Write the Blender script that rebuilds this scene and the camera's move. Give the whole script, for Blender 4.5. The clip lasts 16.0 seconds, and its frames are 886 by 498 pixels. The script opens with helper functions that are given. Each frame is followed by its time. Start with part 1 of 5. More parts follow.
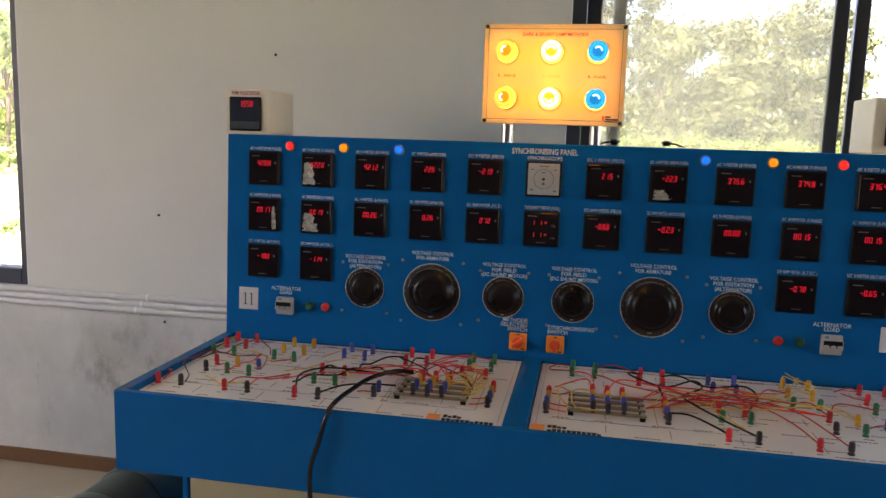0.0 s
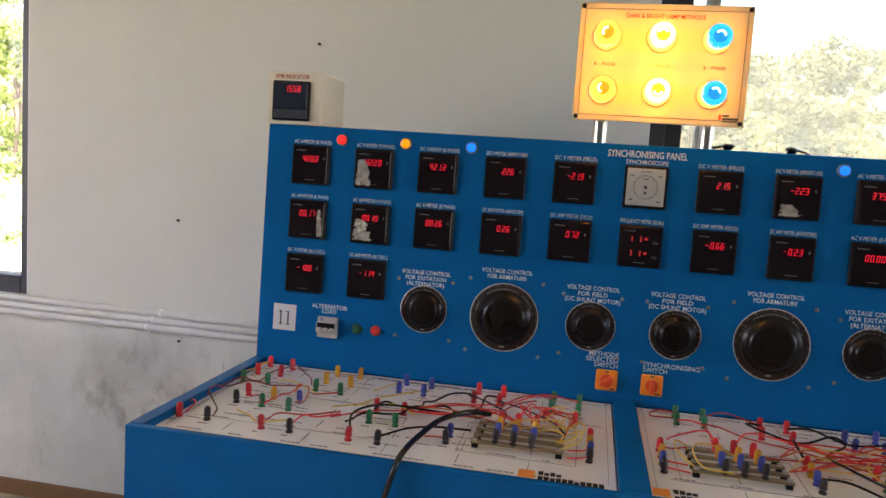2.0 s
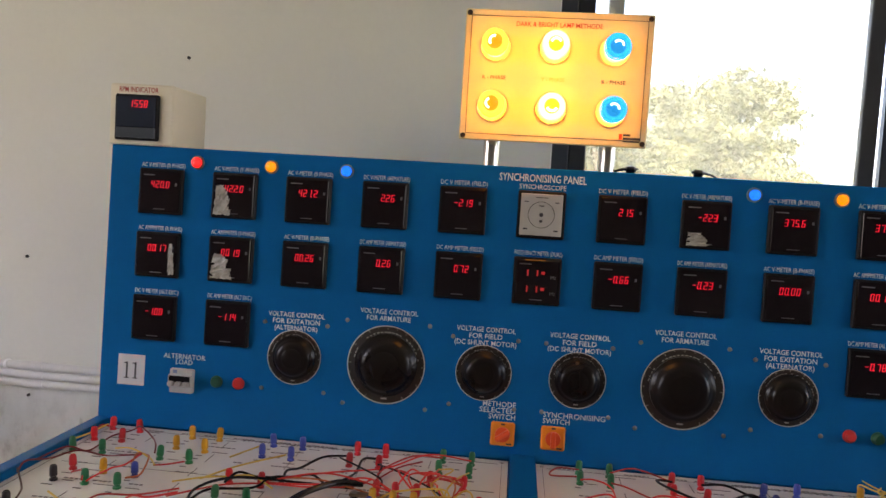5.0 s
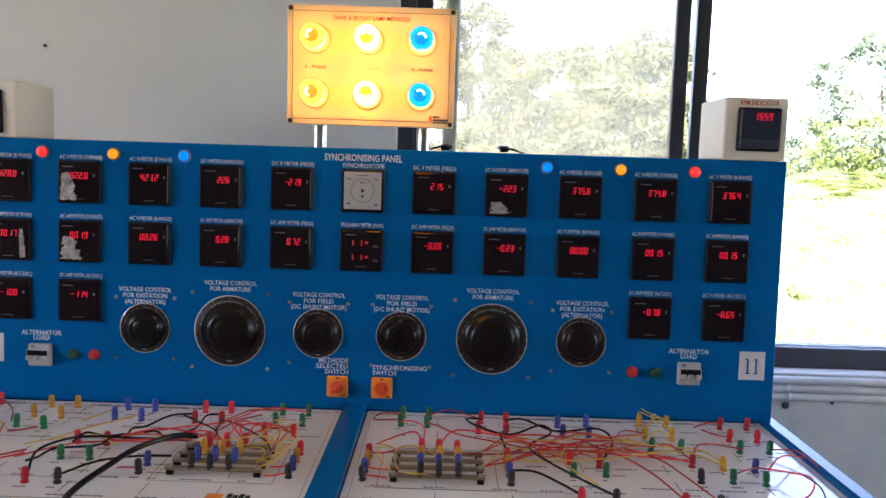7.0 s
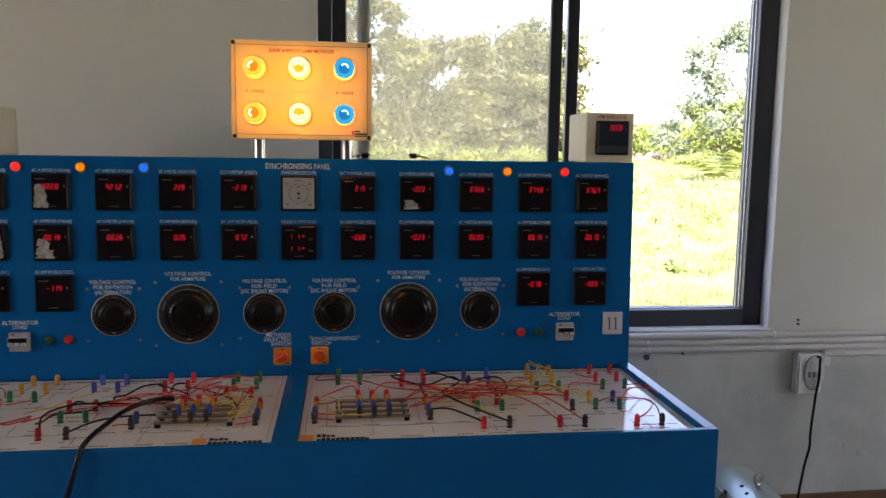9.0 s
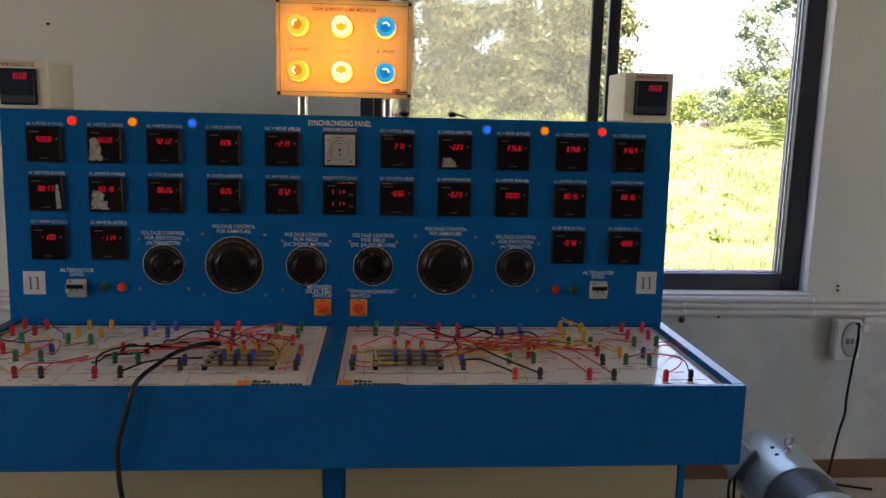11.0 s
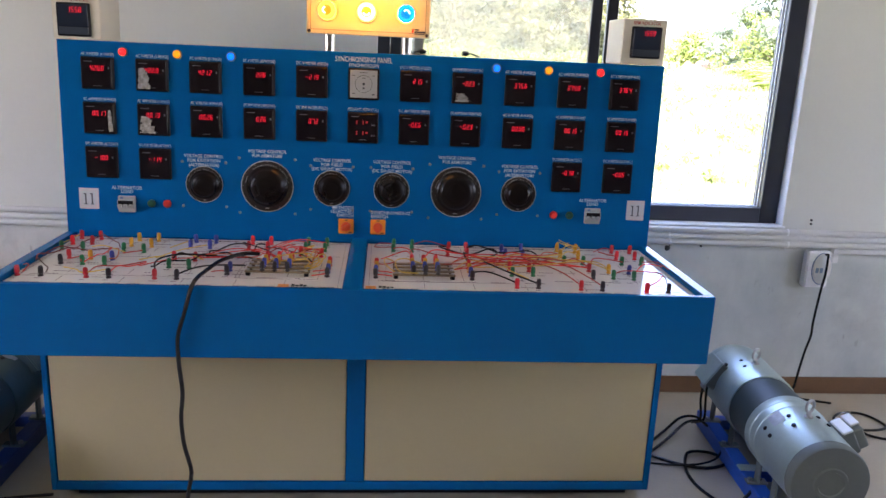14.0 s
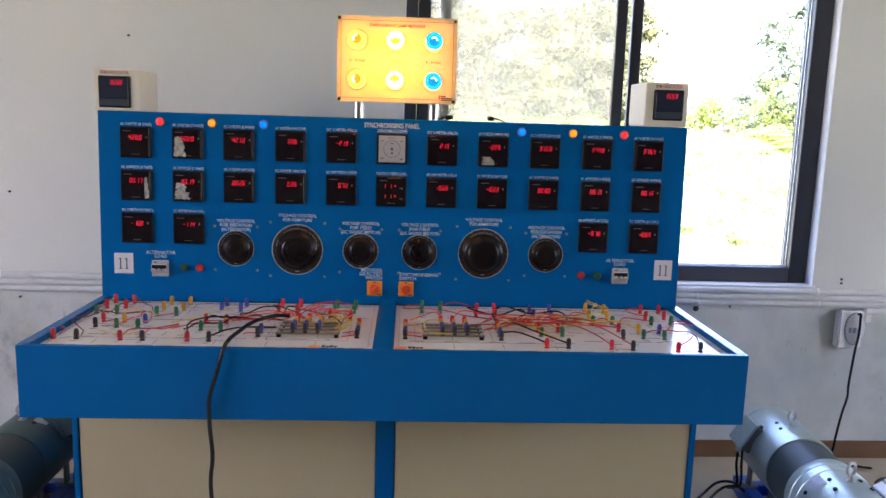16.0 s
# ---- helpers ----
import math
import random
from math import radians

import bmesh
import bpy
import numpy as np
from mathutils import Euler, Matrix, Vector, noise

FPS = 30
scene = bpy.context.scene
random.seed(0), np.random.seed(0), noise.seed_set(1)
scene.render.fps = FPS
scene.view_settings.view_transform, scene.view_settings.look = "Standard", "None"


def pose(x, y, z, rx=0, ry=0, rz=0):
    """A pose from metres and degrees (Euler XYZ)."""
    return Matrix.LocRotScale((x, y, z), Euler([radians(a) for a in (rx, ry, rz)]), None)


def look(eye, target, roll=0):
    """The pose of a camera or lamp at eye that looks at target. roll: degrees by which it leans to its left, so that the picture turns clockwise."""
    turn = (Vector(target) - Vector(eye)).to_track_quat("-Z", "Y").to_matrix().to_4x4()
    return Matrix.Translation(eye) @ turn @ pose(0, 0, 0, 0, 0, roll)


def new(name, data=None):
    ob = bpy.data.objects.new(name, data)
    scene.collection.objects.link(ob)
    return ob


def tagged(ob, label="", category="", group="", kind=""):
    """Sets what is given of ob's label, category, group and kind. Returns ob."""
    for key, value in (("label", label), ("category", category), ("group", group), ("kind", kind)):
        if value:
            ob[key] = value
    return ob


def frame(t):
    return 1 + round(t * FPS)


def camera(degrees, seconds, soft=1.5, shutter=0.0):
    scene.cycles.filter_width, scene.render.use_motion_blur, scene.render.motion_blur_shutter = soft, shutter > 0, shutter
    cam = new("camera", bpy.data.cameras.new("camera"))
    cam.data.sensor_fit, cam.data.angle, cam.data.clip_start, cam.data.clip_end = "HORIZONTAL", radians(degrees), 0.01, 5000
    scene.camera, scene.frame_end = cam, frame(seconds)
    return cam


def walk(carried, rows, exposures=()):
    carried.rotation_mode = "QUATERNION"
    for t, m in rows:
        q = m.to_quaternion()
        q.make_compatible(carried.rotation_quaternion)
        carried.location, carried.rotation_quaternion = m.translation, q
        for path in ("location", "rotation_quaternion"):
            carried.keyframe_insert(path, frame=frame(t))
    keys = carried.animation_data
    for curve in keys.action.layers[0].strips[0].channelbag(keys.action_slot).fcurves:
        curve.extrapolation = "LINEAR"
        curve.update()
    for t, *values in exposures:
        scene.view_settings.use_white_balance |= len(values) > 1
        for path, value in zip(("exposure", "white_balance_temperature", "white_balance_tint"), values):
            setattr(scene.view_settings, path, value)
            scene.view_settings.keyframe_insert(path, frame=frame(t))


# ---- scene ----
cam = camera(60.0, 16.0, soft=1.5)
PATH = [
    (0, (0.1, -2.03, 1.379), (-0.263, -0.084, 1.092), 1.8),
    (0.5, (-0.005, -1.891, 1.327), (-0.379, 0.056, 1.059), 2.6),
    (1, (-0.064, -1.826, 1.3), (-0.496, 0.112, 1.06), 3.0),
    (1.5, (-0.078, -1.831, 1.305), (-0.548, 0.098, 1.068), 3.3),
    (2, (-0.128, -1.748, 1.296), (-0.5, 0.205, 1.082), 3.8),
    (2.5, (-0.149, -1.695, 1.272), (-0.542, 0.258, 1.096), 3.7),
    (3, (-0.201, -1.639, 1.241), (-0.568, 0.324, 1.131), 3.9),
    (3.5, (-0.217, -1.575, 1.237), (-0.592, 0.389, 1.178), 4.3),
    (4, (-0.193, -1.556, 1.271), (-0.581, 0.404, 1.197), 4.4),
    (4.5, (-0.171, -1.55, 1.275), (-0.497, 0.422, 1.21), 4.3),
    (5, (-0.061, -1.515, 1.298), (-0.251, 0.472, 1.169), 3.5),
    (5.2, (-0.043, -1.528, 1.259), (-0.173, 0.466, 1.159), 3.3),
    (7.3, (0.179, -1.769, 1.344), (0.23, 0.218, 1.122), 1.1),
    (7.5, (0.178, -1.86, 1.335), (0.323, 0.123, 1.127), 1.1),
    (8, (0.191, -1.863, 1.35), (0.322, 0.125, 1.173), 0.5),
    (8.5, (0.166, -1.957, 1.356), (0.379, 0.024, 1.173), 0.8),
    (8.7, (0.113, -2.043, 1.389), (0.368, -0.07, 1.183), 0.7),
    (10.8, (0.088, -2.118, 1.388), (0.284, -0.157, 1.043), 0.9),
    (11, (0.114, -2.122, 1.369), (0.26, -0.155, 1.035), 1.3),
    (11.5, (0.096, -2.133, 1.353), (0.063, -0.178, 0.934), -0.8),
    (12, (0.062, -2.22, 1.366), (0.12, -0.26, 0.972), 0.1),
    (12.5, (0.025, -2.342, 1.403), (0.115, -0.389, 0.98), -0.0),
    (13, (0.03, -2.352, 1.396), (0.136, -0.409, 0.932), -0.2),
    (13.5, (0.044, -2.361, 1.385), (0.213, -0.419, 0.937), 1.2),
    (14, (0.049, -2.38, 1.379), (0.209, -0.448, 0.886), 2.6),
    (14.5, (0.034, -2.386, 1.375), (0.195, -0.446, 0.919), 1.7),
    (15, (0.033, -2.396, 1.372), (0.207, -0.443, 0.977), 2.2),
    (15.5, (0.029, -2.399, 1.368), (0.149, -0.431, 1.037), 1.7),
    (16, (0.03, -2.397, 1.365), (0.129, -0.426, 1.04), 1.7),
]
EXPOSURES = [(0.0, 3.79, 6700, 26), (0.5, 3.88, 6700, 26), (1.0, 4.01, 6700, 26), (2.0, 4.12, 6550, 26), (3.5, 4.09, 6650, 26), (5.0, 4.02, 6700, 26), (7.5, 4.14, 5850, 29), (8.0, 3.75, 6350, 28), (8.5, 3.49, 6600, 27), (10.8, 3.18, 6800, 26),
             (11.0, 3.18, 6800, 26), (11.5, 3.45, 6550, 26), (12.0, 3.88, 6500, 28), (12.5, 3.89, 6500, 25), (13.0, 3.90, 6400, 26), (13.5, 4.13, 6200, 28), (14.0, 4.23, 6100, 29), (14.5, 4.41, 6000, 30), (15.0, 4.38, 6000, 30), (16.0, 4.28, 6000, 30)]
walk(cam, [(t, look(eye, target, roll)) for t, eye, target, roll in PATH], EXPOSURES)

# ---- light ----
SUN_EL, SUN_AZ = radians(50), radians(180)
world = bpy.data.worlds.new("daylight")
scene.world = world
world.use_nodes = True
wn, wl = world.node_tree.nodes, world.node_tree.links
sky = wn.new("ShaderNodeTexSky")
sky.sky_type, sky.sun_disc = "NISHITA", False
sky.sun_elevation, sky.sun_rotation = SUN_EL, SUN_AZ
sky.air_density, sky.dust_density = 1.0, 4.0
wn["Background"].inputs["Strength"].default_value = 0.135
wl.new(sky.outputs[0], wn["Background"].inputs["Color"])
sun = new("sun", bpy.data.lights.new("sun", "SUN"))
sun.data.energy, sun.data.angle, sun.data.color = 2.6, radians(0.6), (1.0, 0.95, 0.86)
sun.matrix_world = look((0, -9, 11), (0, 0, 0))


def opening_fill(name, x, y, z, w, h, target, watts, colour):
    """An area lamp in an unseen side opening, in place of sky light from there."""
    lamp = new(name, bpy.data.lights.new(name, "AREA"))
    lamp.data.shape, lamp.data.size, lamp.data.size_y = "RECTANGLE", w, h
    lamp.data.energy, lamp.data.color = watts, colour
    lamp.matrix_world = look((x, y, z), target)
    return lamp


opening_fill("opening_fill", -3.98, -2.4, 1.75, 1.9, 1.2, (0, -2.4, 1.75), 1.65, (1.0, 0.95, 0.88))
# the east lamp and its opening are added, to brighten the right side
opening_fill("opening_fill", 5.38, -1.6, 1.55, 1.9, 1.5, (0, -1.6, 1.55), 1.62, (0.77, 0.92, 1.0))
# ---- materials ----


def material(name, colour, rough=0.5, metal=0.0, spec=0.5, vary=0.06, scale=6.0, fine=90.0, bump=0.0, coat=0.0, emit=None, strength=0.0, alt=None, per_object=0.0):
    """A painted or plain surface: base colour varied at two scales, slight relief, roughness broken up."""
    m = bpy.data.materials.new(name)
    m.use_nodes = True
    n, l = m.node_tree.nodes, m.node_tree.links
    b = n["Principled BSDF"]
    b.inputs["Metallic"].default_value = metal
    b.inputs["Specular IOR Level"].default_value = spec
    b.inputs["Coat Weight"].default_value = coat
    co = n.new("ShaderNodeTexCoord")
    big = n.new("ShaderNodeTexNoise")
    big.inputs["Scale"].default_value, big.inputs["Detail"].default_value = scale, 4
    small = n.new("ShaderNodeTexNoise")
    small.inputs["Scale"].default_value, small.inputs["Detail"].default_value = fine, 2
    for t in (big, small):
        l.new(co.outputs["Object"], t.inputs["Vector"])
    mix = n.new("ShaderNodeMix")
    mix.data_type, mix.blend_type = "RGBA", "MIX"
    dark = alt or tuple(max(0.0, c * (1 - vary * 2.2)) for c in colour)
    lite = tuple(min(1.0, c * (1 + vary)) for c in colour)
    mix.inputs["A"].default_value, mix.inputs["B"].default_value = (*dark, 1), (*lite, 1)
    add = n.new("ShaderNodeMath")
    add.operation = "MULTIPLY_ADD"
    add.inputs[1].default_value, add.inputs[2].default_value = 0.35, 0.0
    l.new(small.outputs["Fac"], add.inputs[0])
    add2 = n.new("ShaderNodeMath")
    add2.operation = "MULTIPLY_ADD"
    add2.inputs[1].default_value = 0.9
    l.new(big.outputs["Fac"], add2.inputs[0])
    l.new(add.outputs[0], add2.inputs[2])
    l.new(add2.outputs[0], mix.inputs["Factor"])
    out = mix.outputs["Result"]
    if per_object:
        info = n.new("ShaderNodeObjectInfo")
        hsv = n.new("ShaderNodeHueSaturation")
        rng = n.new("ShaderNodeMapRange")
        rng.inputs["To Min"].default_value, rng.inputs["To Max"].default_value = 1 - per_object, 1 + per_object
        l.new(info.outputs["Random"], rng.inputs["Value"])
        l.new(rng.outputs["Result"], hsv.inputs["Value"])
        l.new(out, hsv.inputs["Color"])
        out = hsv.outputs["Color"]
    l.new(out, b.inputs["Base Color"])
    r = n.new("ShaderNodeMapRange")
    r.inputs["To Min"].default_value, r.inputs["To Max"].default_value = max(0.02, rough - 0.07), min(1.0, rough + 0.07)
    l.new(big.outputs["Fac"], r.inputs["Value"])
    l.new(r.outputs["Result"], b.inputs["Roughness"])
    if bump:
        bp = n.new("ShaderNodeBump")
        bp.inputs["Strength"].default_value, bp.inputs["Distance"].default_value = bump, 0.002
        l.new(small.outputs["Fac"], bp.inputs["Height"])
        l.new(bp.outputs["Normal"], b.inputs["Normal"])
    if emit:
        b.inputs["Emission Color"].default_value = (*emit, 1)
        b.inputs["Emission Strength"].default_value = strength
    return m


def glass(name, colour, rough=0.0, dust=0.0, dust_colour=(0.8, 0.8, 0.76)):
    """A thin clear pane; dust: the share of it that a film of dirt covers."""
    m = bpy.data.materials.new(name)
    m.use_nodes = True
    n, l = m.node_tree.nodes, m.node_tree.links
    n.remove(n["Principled BSDF"])
    clear, gloss, film = n.new("ShaderNodeBsdfTransparent"), n.new("ShaderNodeBsdfGlossy"), n.new("ShaderNodeBsdfTranslucent")
    clear.inputs["Color"].default_value, film.inputs["Color"].default_value = (*colour, 1), (*dust_colour, 1)
    gloss.inputs["Roughness"].default_value = 0.03
    fres, a, b = n.new("ShaderNodeFresnel"), n.new("ShaderNodeMixShader"), n.new("ShaderNodeMixShader")
    fres.inputs["IOR"].default_value = 1.25
    l.new(clear.outputs[0], a.inputs[1])
    l.new(film.outputs[0], a.inputs[2])
    if dust:
        co, no, mr = n.new("ShaderNodeTexCoord"), n.new("ShaderNodeTexNoise"), n.new("ShaderNodeMapRange")
        no.inputs["Scale"].default_value, no.inputs["Detail"].default_value = 2.5, 6
        mr.inputs["To Min"].default_value, mr.inputs["To Max"].default_value = dust * 0.75, min(1.0, dust * 1.25)
        l.new(co.outputs["Object"], no.inputs["Vector"])
        l.new(no.outputs["Fac"], mr.inputs["Value"])
        l.new(mr.outputs["Result"], a.inputs[0])
    else:
        a.inputs[0].default_value = 0.0
    l.new(fres.outputs[0], b.inputs[0])
    l.new(a.outputs[0], b.inputs[1])
    l.new(gloss.outputs[0], b.inputs[2])
    l.new(b.outputs[0], n["Material Output"].inputs["Surface"])
    return m


BLUE = material("blue_enamel", (0.0, 0.112, 0.325), 0.15, spec=0.12, vary=0.05, scale=2.5, bump=0.03)
CREAM = material("cream_laminate", (0.52, 0.428, 0.245), 0.4, vary=0.04, scale=2.0)
BEIGE = material("beige_enamel", (0.74, 0.68, 0.54), 0.5, vary=0.04)
BOARD = material("white_laminate", (0.80, 0.785, 0.765), 0.10, vary=0.04, scale=5)
FLOOR = material("floor_tile", (0.48, 0.41, 0.305), 0.22, vary=0.08, scale=3.0)
PLASTER = material("plaster", (0.70, 0.698, 0.64), 0.75, vary=0.04, scale=1.6, fine=60, bump=0.25)


def scuffs(m):
    """Dirt on the lower wall: smeared patches and finger marks. Under the conduits the wall also turns greyer."""
    n, l = m.node_tree.nodes, m.node_tree.links
    b = n["Principled BSDF"]
    old = b.inputs["Base Color"].links[0].from_socket
    co = n.new("ShaderNodeTexCoord")

    def smear(size, seed, low, high):
        mp, no, mr = n.new("ShaderNodeMapping"), n.new("ShaderNodeTexNoise"), n.new("ShaderNodeMapRange")
        mp.inputs["Scale"].default_value, mp.inputs["Location"].default_value = size, (seed, seed, seed)
        no.inputs["Scale"].default_value, no.inputs["Detail"].default_value, no.inputs["Roughness"].default_value = 1.0, 7, 0.62
        mr.inputs["From Min"].default_value, mr.inputs["From Max"].default_value = low, high
        l.new(co.outputs["Object"], mp.inputs["Vector"])
        l.new(mp.outputs["Vector"], no.inputs["Vector"])
        l.new(no.outputs["Fac"], mr.inputs["Value"])
        return mr.outputs["Result"]

    def band(z0, z1):
        sp, mr = n.new("ShaderNodeSeparateXYZ"), n.new("ShaderNodeMapRange")
        mr.inputs["From Min"].default_value, mr.inputs["From Max"].default_value = z0, z1
        l.new(co.outputs["Object"], sp.inputs["Vector"])
        l.new(sp.outputs["Z"], mr.inputs["Value"])
        return mr.outputs["Result"]

    def times(a, c):
        t = n.new("ShaderNodeMath")
        t.operation = "MULTIPLY"
        l.new(a, t.inputs[0])
        if isinstance(c, float):
            t.inputs[1].default_value = c
        else:
            l.new(c, t.inputs[1])
        return t.outputs[0]

    def spot(x, z, radius):
        """A soft round mask on the wall for one dirty patch."""
        mp, ln, mr = n.new("ShaderNodeMapping"), n.new("ShaderNodeVectorMath"), n.new("ShaderNodeMapRange")
        ln.operation = "LENGTH"
        mp.inputs["Location"].default_value, mp.inputs["Scale"].default_value = (-x, 0, -z * 1.4), (1, 0, 1.4)
        mr.inputs["From Min"].default_value, mr.inputs["From Max"].default_value, mr.inputs["To Max"].default_value = radius, radius * 0.25, 0.7
        l.new(co.outputs["Object"], mp.inputs["Vector"])
        l.new(mp.outputs["Vector"], ln.inputs[0])
        l.new(ln.outputs["Value"], mr.inputs["Value"])
        return mr.outputs["Result"]

    low = band(0.72, 0.60)
    for fac, colour in ((times(times(smear((7.0, 7.0, 2.6), 3.1, 0.56, 0.72), low), 0.20), (0.15, 0.14, 0.12)), (times(times(smear((2.2, 2.2, 1.6), 9.0, 0.25, 0.70), low), 0.85), (0.345, 0.385, 0.37)),
                        (times(smear((4.5, 4.5, 4.0), 2.2, 0.40, 0.68), spot(-1.55, 0.47, 0.34)), (0.34, 0.30, 0.22)), (times(smear((13.0, 13.0, 8.0), 4.2, 0.50, 0.66), spot(-1.56, 0.44, 0.40)), (0.20, 0.17, 0.14)), (times(times(smear((3.5, 3.5, 6.0), 6.6, 0.5, 0.72), spot(1.95, 0.35, 0.45)), 0.5), (0.25, 0.24, 0.23)),
                        (times(times(smear((26.0, 26.0, 9.0), 5.0, 0.63, 0.72), low), 0.4), (0.16, 0.15, 0.13)), (times(smear((1.1, 1.1, 0.9), 7.0, 0.45, 0.8), 0.22), (0.55, 0.53, 0.48))):
        mix = n.new("ShaderNodeMix")
        mix.data_type = "RGBA"
        l.new(fac, mix.inputs["Factor"])
        l.new(old, mix.inputs["A"])
        mix.inputs["B"].default_value = (*colour, 1)
        old = mix.outputs["Result"]
    l.new(old, b.inputs["Base Color"])


scuffs(PLASTER)
# tone of the unseen south wall, chosen dark to dim reflections in the panel
GREYWALL = material("dim_wall_grey", (0.22, 0.21, 0.20), 0.8, vary=0.08, scale=1.5)
CEIL = material("ceiling_paint", (0.78, 0.77, 0.74), 0.8)
SKIRT = material("brown_skirting", (0.165, 0.080, 0.028), 0.5, vary=0.25, scale=5)
ALU = material("dark_aluminium", (0.022, 0.022, 0.026), 0.45, metal=0.0, vary=0.1)
GREYALU = material("grey_aluminium", (0.040, 0.042, 0.052), 0.45, metal=0.0, vary=0.1)
WHITE = material("white_paint", (0.84, 0.84, 0.83), 0.3)
PVC = material("white_conduit", (0.66, 0.65, 0.63), 0.45, vary=0.08, scale=9)
BLACKP = material("black_plastic", (0.012, 0.011, 0.012), 0.35, spec=0.08, vary=0.2)
SMOKED = material("smoked_front", (0.013, 0.009, 0.010), 0.06, spec=0.2, vary=0.2)
RUBBER = material("black_rubber", (0.006, 0.0055, 0.0055), 0.25)
CHROME = material("chrome", (0.75, 0.73, 0.70), 0.26, metal=1.0)
SILVER = material("silver_paint", (0.48, 0.565, 0.52), 0.31, metal=0.6, vary=0.12, scale=7, bump=0.02)
GREYM = material("grey_cast", (0.15, 0.165, 0.145), 0.5, metal=0.2, vary=0.12)
GUARD = material("dark_green_grey_enamel", (0.034, 0.052, 0.046), 0.45, vary=0.12)
# end castings of the left machine set, darkened for the shade it stands in
SHADECAST = material("shaded_cast", (0.050, 0.085, 0.085), 0.35, vary=0.12)
SCREW = material("dull_screw", (0.20, 0.21, 0.22), 0.45, metal=0.6)
STEEL = material("steel", (0.45, 0.43, 0.40), 0.35, metal=0.9)
BASEBLUE = material("bright_blue_enamel", (0.008, 0.085, 0.44), 0.35, vary=0.1)
CLEAR = glass("clear_glass", (0.97, 0.98, 0.97))
DUSTY = glass("dusty_glass", (0.90, 0.88, 0.84), dust=0.24, dust_colour=(0.84, 0.76, 0.58))

# ---- building blocks ----
BASE = {}


def empty(name, x, y, z):
    ob = new(name)
    ob.empty_display_size = 0.05
    ob.matrix_basis = pose(x, y, z)
    BASE[ob] = Vector((x, y, z))
    return ob


def mesh_of(name, bm, mat, smooth=False):
    me = bpy.data.meshes.new(name)
    bmesh.ops.recalc_face_normals(bm, faces=bm.faces)
    bm.to_mesh(me)
    bm.free()
    for m in mat if isinstance(mat, (list, tuple)) else (mat,):
        me.materials.append(m)
    if smooth:
        me.polygons.foreach_set("use_smooth", [True] * len(me.polygons))
        me.set_sharp_from_angle(angle=radians(35))
    return me


LEAN = []  # while it holds a pose, pieces are built upright and then leaned by it


def part(name, bm, mat, parent=None, label="", smooth=False):
    """One mesh object, built in world places, under a thing or a part (or on its own)."""
    if LEAN and not isinstance(bm, bpy.types.Mesh):
        bmesh.ops.transform(bm, matrix=LEAN[-1], verts=bm.verts)
    ob = new(name, bm if isinstance(bm, bpy.types.Mesh) else mesh_of(name, bm, mat, smooth))
    if parent is not None:
        ob.parent = parent
        ob.matrix_parent_inverse = Matrix.Translation(-BASE[parent])
        BASE[ob] = Vector((0, 0, 0))
        if label:
            ob["label"] = label
    return ob


def box(x0, x1, y0, y1, z0, z1, bevel=0.0, bm=None, seg=1):
    made = bmesh.new()
    bmesh.ops.create_cube(made, size=1, matrix=Matrix.Translation(((x0 + x1) / 2, (y0 + y1) / 2, (z0 + z1) / 2)) @ Matrix.Diagonal((abs(x1 - x0), abs(y1 - y0), abs(z1 - z0), 1)))
    if bevel:
        bmesh.ops.bevel(made, geom=made.edges[:], offset=bevel, segments=seg, affect="EDGES")
    return joined(bm, made)


def joined(bm, made):
    if bm is None:
        return made
    me = bpy.data.meshes.new("join")
    made.to_mesh(me)
    made.free()
    bm.from_mesh(me)
    bpy.data.meshes.remove(me)
    return bm


def lathe(profile, at, axis="z", seg=24, bm=None):
    """A turned shape: profile of (radius, height) along axis from the place at. axis y points to -y (towards the room)."""
    made = bmesh.new()
    rings = []
    for r, h in profile:
        if r < 1e-6:
            rings.append([made.verts.new((0, 0, h))])
        else:
            rings.append([made.verts.new((r * math.cos(2 * math.pi * k / seg), r * math.sin(2 * math.pi * k / seg), h)) for k in range(seg)])
    for a, b in zip(rings, rings[1:]):
        for k in range(seg):
            j = (k + 1) % seg
            q = [a[k % len(a)], a[j % len(a)], b[j % len(b)], b[k % len(b)]]
            q = list(dict.fromkeys(q))
            if len(q) > 2:
                made.faces.new(q)
    turn = {"z": pose(0, 0, 0), "y": pose(0, 0, 0, 90), "x": pose(0, 0, 0, 0, 90)}[axis] if isinstance(axis, str) else axis
    bmesh.ops.transform(made, matrix=Matrix.Translation(at) @ turn, verts=made.verts)
    return joined(bm, made)


